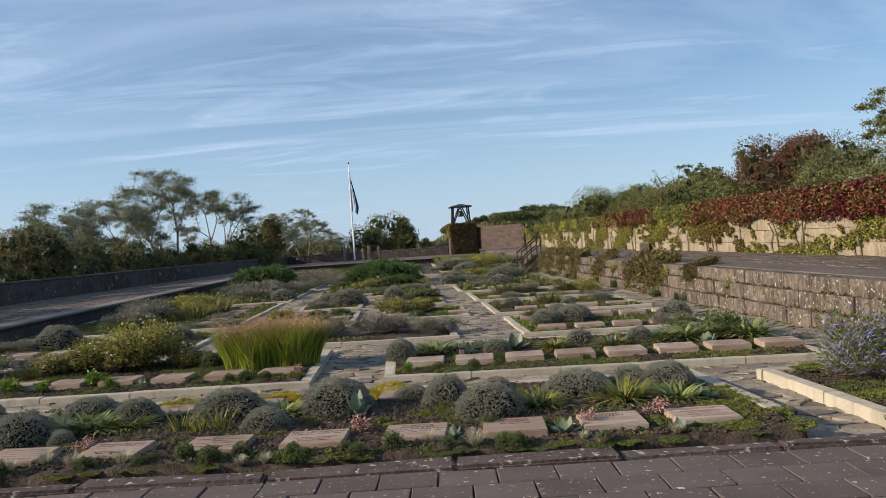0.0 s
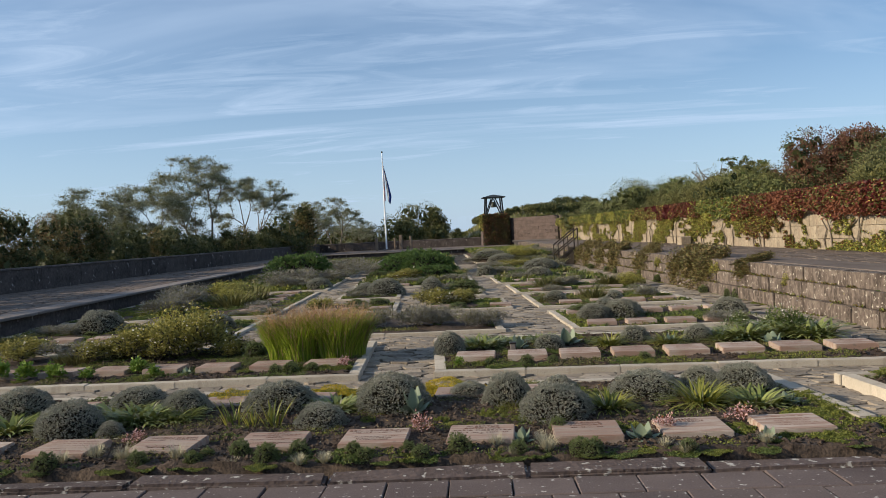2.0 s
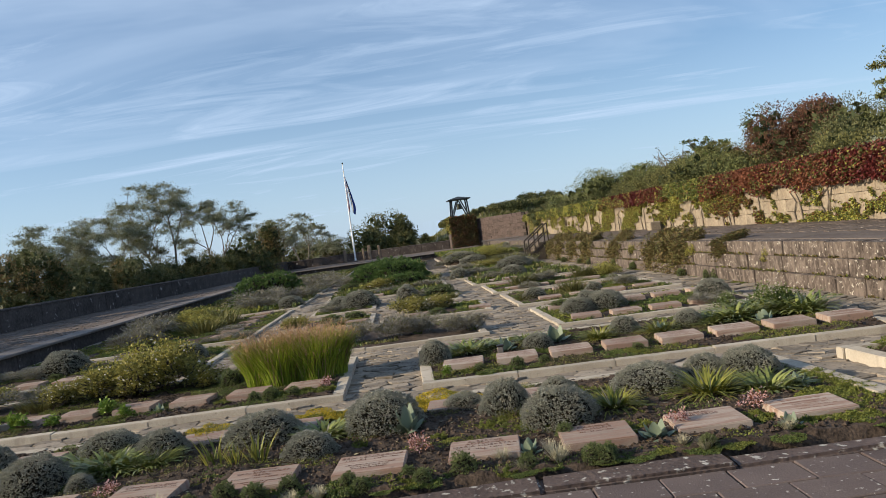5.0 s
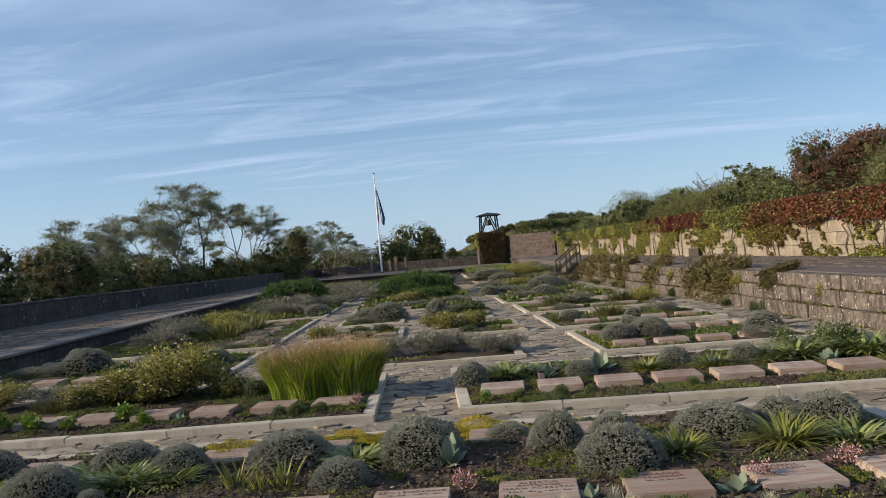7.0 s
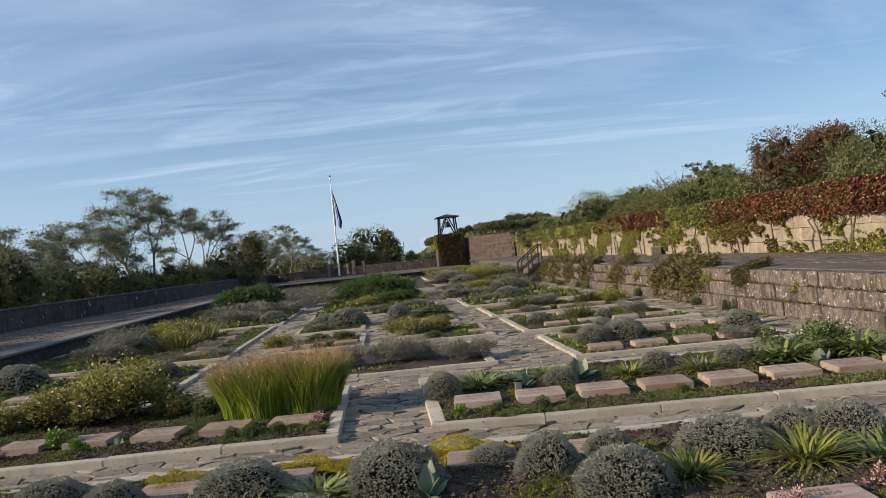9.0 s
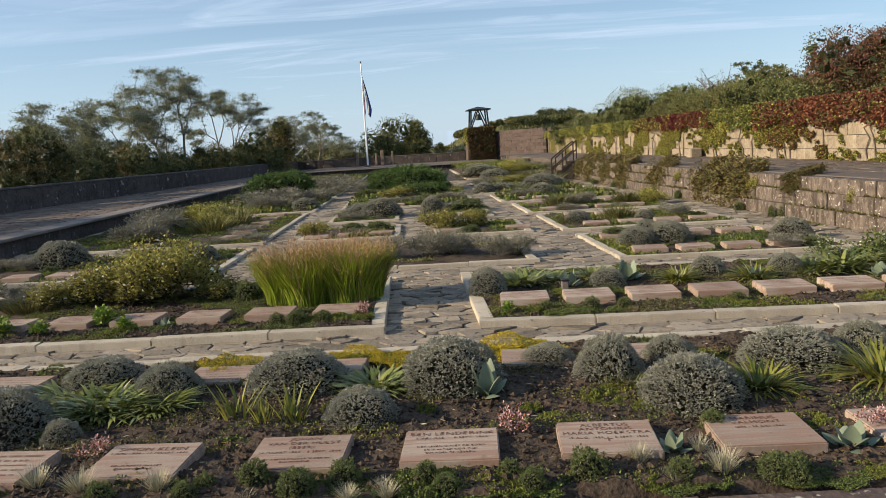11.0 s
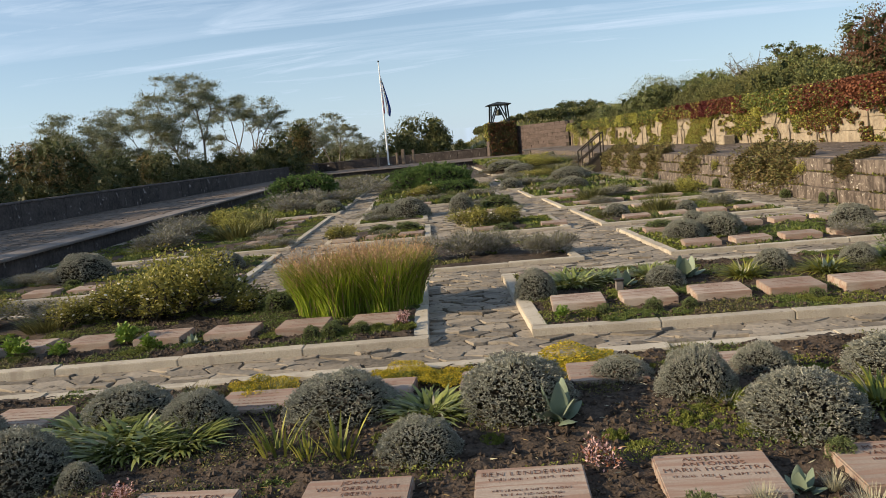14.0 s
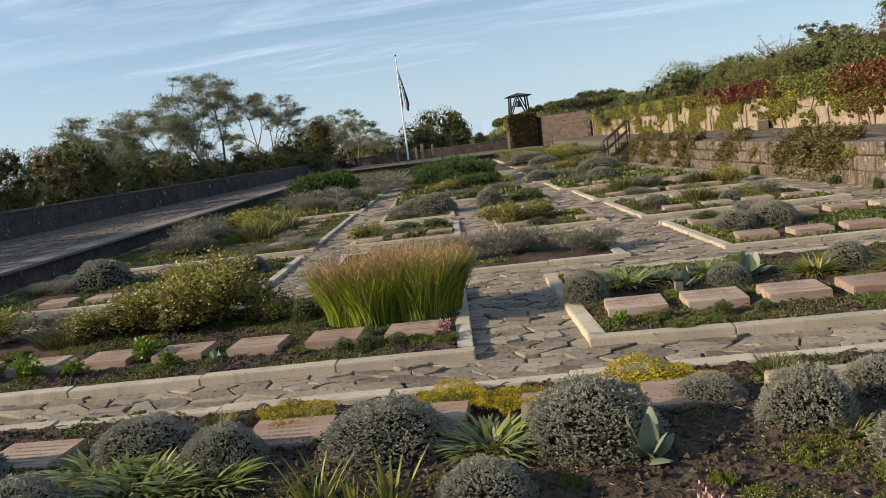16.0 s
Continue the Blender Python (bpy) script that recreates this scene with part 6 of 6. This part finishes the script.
stake(-10.9, 54.6, 0.4, 1.1, 0.2); stake(-9.6, 56.2, 0.4, 1.05, 0.16); stake(-9.05, 56.0, 0.4, 1.25, 0.26); stake(-8.2, 56.0, 0.4, 1.15, 0.17)
stake(4.35, 50.1, 0.6, 2.0, 0.26, "tall stone post at the wall corner")
bench = thing("bench", pose(1.95, 46.4, 0.42, 0, 0, -3), "long low pale stone bench at the forecourt", "bench")
part("seat", box(2.7, 0.45, 0.12, 0.02, 0.33), M_COPE, bench)
for bx in (-1.1, 0, 1.1):
    leg = part("leg", box(0.3, 0.4, 0.33, 0.02), M_COPE, bench)
    leg.location = (bx, 0, 0)

stair = thing("steps", pose(2.62, 25.6, 0, 0, 0, -12), "dark iron-railed steps up to the terrace", "steps")
for i in range(4):
    st = part("step", box(0.26, 1.3, 0.19 * (i + 1), 0.012), M_WALLCORE, stair)
    st.location = (0.15 + i * 0.22, 0, 0)
for sy in (-0.62, 0.62):
    for x0, z0 in ((0.05, 0.10), (0.50, 0.45), (0.95, 0.78)):
        a, b = tube([(x0, sy, z0 - 0.1), (x0, sy, z0 + 0.80)], [0.028, 0.028], 6)
        child("baluster", mesh("baluster", a, b, M_METAL), stair)
    for dz in (0.80, 0.42):
        a, b = tube([(0.05, sy, 0.10 + dz), (0.95, sy, 0.78 + dz)], [0.03, 0.03], 6)
        child("rail", mesh("rail", a, b, M_METAL), stair)
    a, b = tube([(0.0, sy, 0.02), (1.0, sy, 0.76)], [0.075, 0.075], 4)
    child("stringer", mesh("stringer", a, b, M_METAL), stair)

# low stone box beside the vine wall
blk = thing("stone_block", pose(*P(9.55, 20.7, 0.756), 0, 0, TURN), "low square stone block at the foot of the wall", "stone block")
part("block", box(0.42, 0.40, 0.32, 0.03, 0, 0.01, RND), M_SAND, blk)
# small lantern among the plants
lamp = thing("grave_lantern", pose(0.88, 1.32, 0.08), "small grey metal grave lantern", "lantern")
part("body", box(0.075, 0.075, 0.10, 0.008), M_COPE, lamp)
part("cap", box(0.09, 0.09, 0.02, 0.006, 0.101), M_METAL, lamp)

# ---- paving pieces ----
rp = random.Random(77)
TILE = [bm_mesh("paving_slab", box(0.372, 0.292, 0.05, 0.006, 0, 0.004, rp), M_PAVE) for _ in range(6)]
edge_root = thing("pavement_edge", Matrix.Identity(4), "dark cracked edging stones along the front bed", "edging", kind="structure")
x = -9.0
while x < 8.5:
    ln = rp.uniform(0.7, 1.3)
    ob = child("edging_stone", bm_mesh("edging_stone", box(ln - 0.012, 0.20, 0.14, 0.02, 0, 0.018, rp, 2), M_EDGE), edge_root, pose(x + ln / 2, -3.72 + 0.05 * (x + ln / 2) + rp.uniform(-0.015, 0.015), 0.0, rp.uniform(-1, 1), 0, 2.86 + rp.uniform(-0.8, 0.8)))
    x += ln
rest = []
row = 0
y = -3.835 - 0.15
while y > -10.2:
    x = -10.5 + (0.19 if row % 2 else 0.0) + 0.03 * row
    while x < 8.8:
        m = pose(0, 0, 0, 0, 0, 2.86) @ pose(x, y, 0.07 + rp.uniform(-0.003, 0.003), rp.uniform(-0.4, 0.4), rp.uniform(-0.4, 0.4), rp.uniform(-0.3, 0.3))
        if y > -5.0 and -4.2 < x < 5.5:
            child("paving_slab", TILE[rp.randrange(6)], front, m)
        else:
            rest.append(m)
        x += 0.38
    y -= 0.30
    row += 1


def joined(name, metas, parent, label):
    """Many alike pieces as one mesh: (source mesh, matrix)."""
    vs, fs, o = [], [], 0
    for me, m in metas:
        vs += [tuple(m @ v.co) for v in me.vertices]
        fs += [tuple(i + o for i in p.vertices) for p in me.polygons]
        o += len(me.vertices)
    ob = child(name, mesh(name, vs, fs, list(metas[0][0].materials)), parent, None, label)
    return tagged(ob, kind="stuff")


joined("paving_slabs", [(TILE[i % 6], m) for i, m in enumerate(rest)], front, "brown paving slabs")


def flag_mesh(seed):
    """A ragged flat stone that fills a unit cell."""
    rg = random.Random(seed)
    ring = []
    for cx, cy, n in ((-1, -1, 3), (1, -1, 2), (1, 1, 3), (-1, 1, 2)):
        nx_, ny_ = {(-1, -1): (1, -1), (1, -1): (1, 1), (1, 1): (-1, 1), (-1, 1): (-1, -1)}[(cx, cy)]
        for k in range(n):
            t = k / n
            x, y = cx + (nx_ - cx) * t, cy + (ny_ - cy) * t
            corner = k == 0
            ring.append((x * 0.5 * (rg.uniform(0.84, 1.0) if corner else rg.uniform(0.94, 1.06)), y * 0.5 * (rg.uniform(0.76, 1.0) if corner else rg.uniform(0.86, 1.12))))
    n = len(ring)
    bm = bmesh.new()
    lo = [bm.verts.new((x, y, -0.02)) for x, y in ring]
    mi = [bm.verts.new((x, y, 0.018)) for x, y in ring]
    hi = [bm.verts.new((x * 0.95, y * 0.9, 0.026 + rg.uniform(-0.005, 0.005))) for x, y in ring]
    bm.faces.new(hi)
    for a, b in ((lo, mi), (mi, hi)):
        for i in range(n):
            bm.faces.new((a[i], a[(i + 1) % n], b[(i + 1) % n], b[i]))
    return bm_mesh("flagstone", bm, M_FLAG)


# crazy paving: ragged cells between scattered seeds
CU, CV = 0.29, 0.160                                # usual length and depth of a stone
NU, NV = 51, 206
seeds = {(i, j): (i + rp.uniform(-0.44, 0.44) + 0.5 * (j % 2), j + rp.uniform(-0.42, 0.42)) for i in range(-2, NU + 3) for j in range(-2, NV + 3)}


def cell(i, j):
    """The stone round one seed, cut by the middle lines to its neighbours."""
    sx, sy = seeds[i, j]
    poly = [(sx - 1.6, sy - 1.6), (sx + 1.6, sy - 1.6), (sx + 1.6, sy + 1.6), (sx - 1.6, sy + 1.6)]
    for a in (-2, -1, 0, 1, 2):
        for b in (-2, -1, 0, 1, 2):
            if (a or b) and (i + a, j + b) in seeds:
                ox, oy = seeds[i + a, j + b]
                nx_, ny_ = ox - sx, oy - sy
                c = (nx_ * (ox + sx) + ny_ * (oy + sy)) / 2
                out = []
                for (x0, y0), (x1, y1) in zip(poly, poly[1:] + poly[:1]):
                    d0, d1 = nx_ * x0 + ny_ * y0 - c, nx_ * x1 + ny_ * y1 - c
                    if d0 <= 0: out.append((x0, y0))
                    if d0 * d1 < 0:
                        t = d0 / (d0 - d1)
                        out.append((x0 + (x1 - x0) * t, y0 + (y1 - y0) * t))
                poly = out
    return poly


def flagstone(poly):
    """Ragged ring, worn rim and top of one stone, about its own middle."""
    pts = []
    for (x0, y0), (x1, y1) in zip(poly, poly[1:] + poly[:1]):
        ln = math.hypot((x1 - x0) * CU, (y1 - y0) * CV)
        pts.append((x0 * CU, y0 * CV))
        if ln > 0.10:
            pts.append(((x0 + x1) / 2 * CU + rp.uniform(-0.012, 0.012), (y0 + y1) / 2 * CV + rp.uniform(-0.010, 0.010)))
    cx, cy = sum(p[0] for p in pts) / len(pts), sum(p[1] for p in pts) / len(pts)
    joint, tx, ty, z = rp.uniform(0.004, 0.014), rp.uniform(-0.035, 0.035), rp.uniform(-0.09, 0.09), rp.uniform(0.012, 0.030)
    rings = [[], [], []]
    for x, y in pts:
        dx, dy = x - cx, y - cy
        r = math.hypot(dx, dy) + 1e-6
        for ring, cut, h in zip(rings, (0.0, 0.0, 0.005), (-0.03, -0.005, 0.0)):
            s = max(0.3, (r - joint - cut) / r)
            ring.append((dx * s + SHEAR * dy * s, dy * s, h if h < -0.02 else z + h + tx * dx + ty * dy + (rp.uniform(-0.004, 0.003) if h == 0.0 else 0.0)))
    n = len(pts)
    verts = rings[0] + rings[1] + rings[2] + [(0, 0, z + rp.uniform(-0.003, 0.004))]
    faces = [(k * n + i, k * n + (i + 1) % n, (k + 1) * n + (i + 1) % n, (k + 1) * n + i) for k in (0, 1) for i in range(n)]
    faces += [(2 * n + i, 2 * n + (i + 1) % n, 3 * n) for i in range(n)]
    return (cx, cy), verts, faces


near_n, jv, jf = 0, [], []
for j in range(NV):
    for i in range(NU):
        u, v = -8.3 + seeds[i, j][0] * CU, -3.5 + seeds[i, j][1] * CV
        if u > 6.35 or any(b[0] + 0.2 < u < b[1] - 0.2 and b[2] + 0.12 < v < b[3] - 0.12 for b in BEDS.values()):
            continue
        poly = cell(i, j)
        if len(poly) < 3:
            continue
        (cu_, cv2), fv, ff = flagstone(poly)
        p = P(-8.3 + cu_, -3.5 + cv2)
        if near_n < 300 and -4.6 < u < 4.6 and -0.75 < v < 4.2:
            child("flagstone", mesh("flagstone", fv, ff, M_FLAG), garden, pose(p.x, p.y, 0))
            near_n += 1
        else:
            o = len(jv)
            jv += [(x + p.x, y + p.y, z) for x, y, z in fv]
            jf += [tuple(q + o for q in face) for face in ff]
tagged(child("flagstones", mesh("flagstones", jv, jf, M_FLAG), garden, None, "irregular grey flagstones"), kind="stuff")


# cobbles of the walkway and the terrace
def cobbles(parent, u0, u1, v0, v1, z, label):
    out, v = [], v0
    while v < v1:
        dv, u = rp.uniform(0.2, 0.34), u0 + rp.uniform(0, 0.15)
        while u < u1:
            du = rp.uniform(0.22, 0.5)
            p = P(u + du / 2, v + dv / 2, z - 0.012 + rp.uniform(-0.006, 0.006))
            out.append((COBS[rp.randrange(6)], pose(*p, rp.uniform(-1.5, 1.5), rp.uniform(-1.5, 1.5), rp.choice((0, 180)) + rp.uniform(-8, 8)) @ Matrix.Diagonal((du * 0.98, dv, 1, 1))))
            u += du
        v += dv
    joined("cobbles", out, parent, label)


M_COB = mat("worn_cobbles", (0.058, 0.045, 0.038), (0.175, 0.140, 0.117), 1.5, 0.85, 0.6, 16, (0.30, 0.27, 0.24), 0.5, 0.66)
COBS = [flag_mesh(60 + s) for s in range(6)]
for me in COBS:
    me.materials.clear(); me.materials.append(M_COB)
cobbles(terr_l, -13.2, -8.95, 2, 34, 0.40, "uneven grey-brown cobbles")
cobbles(terr_r, 7.75, 9.85, 0, 28, 0.756, "uneven brown cobbles strewn with litter")
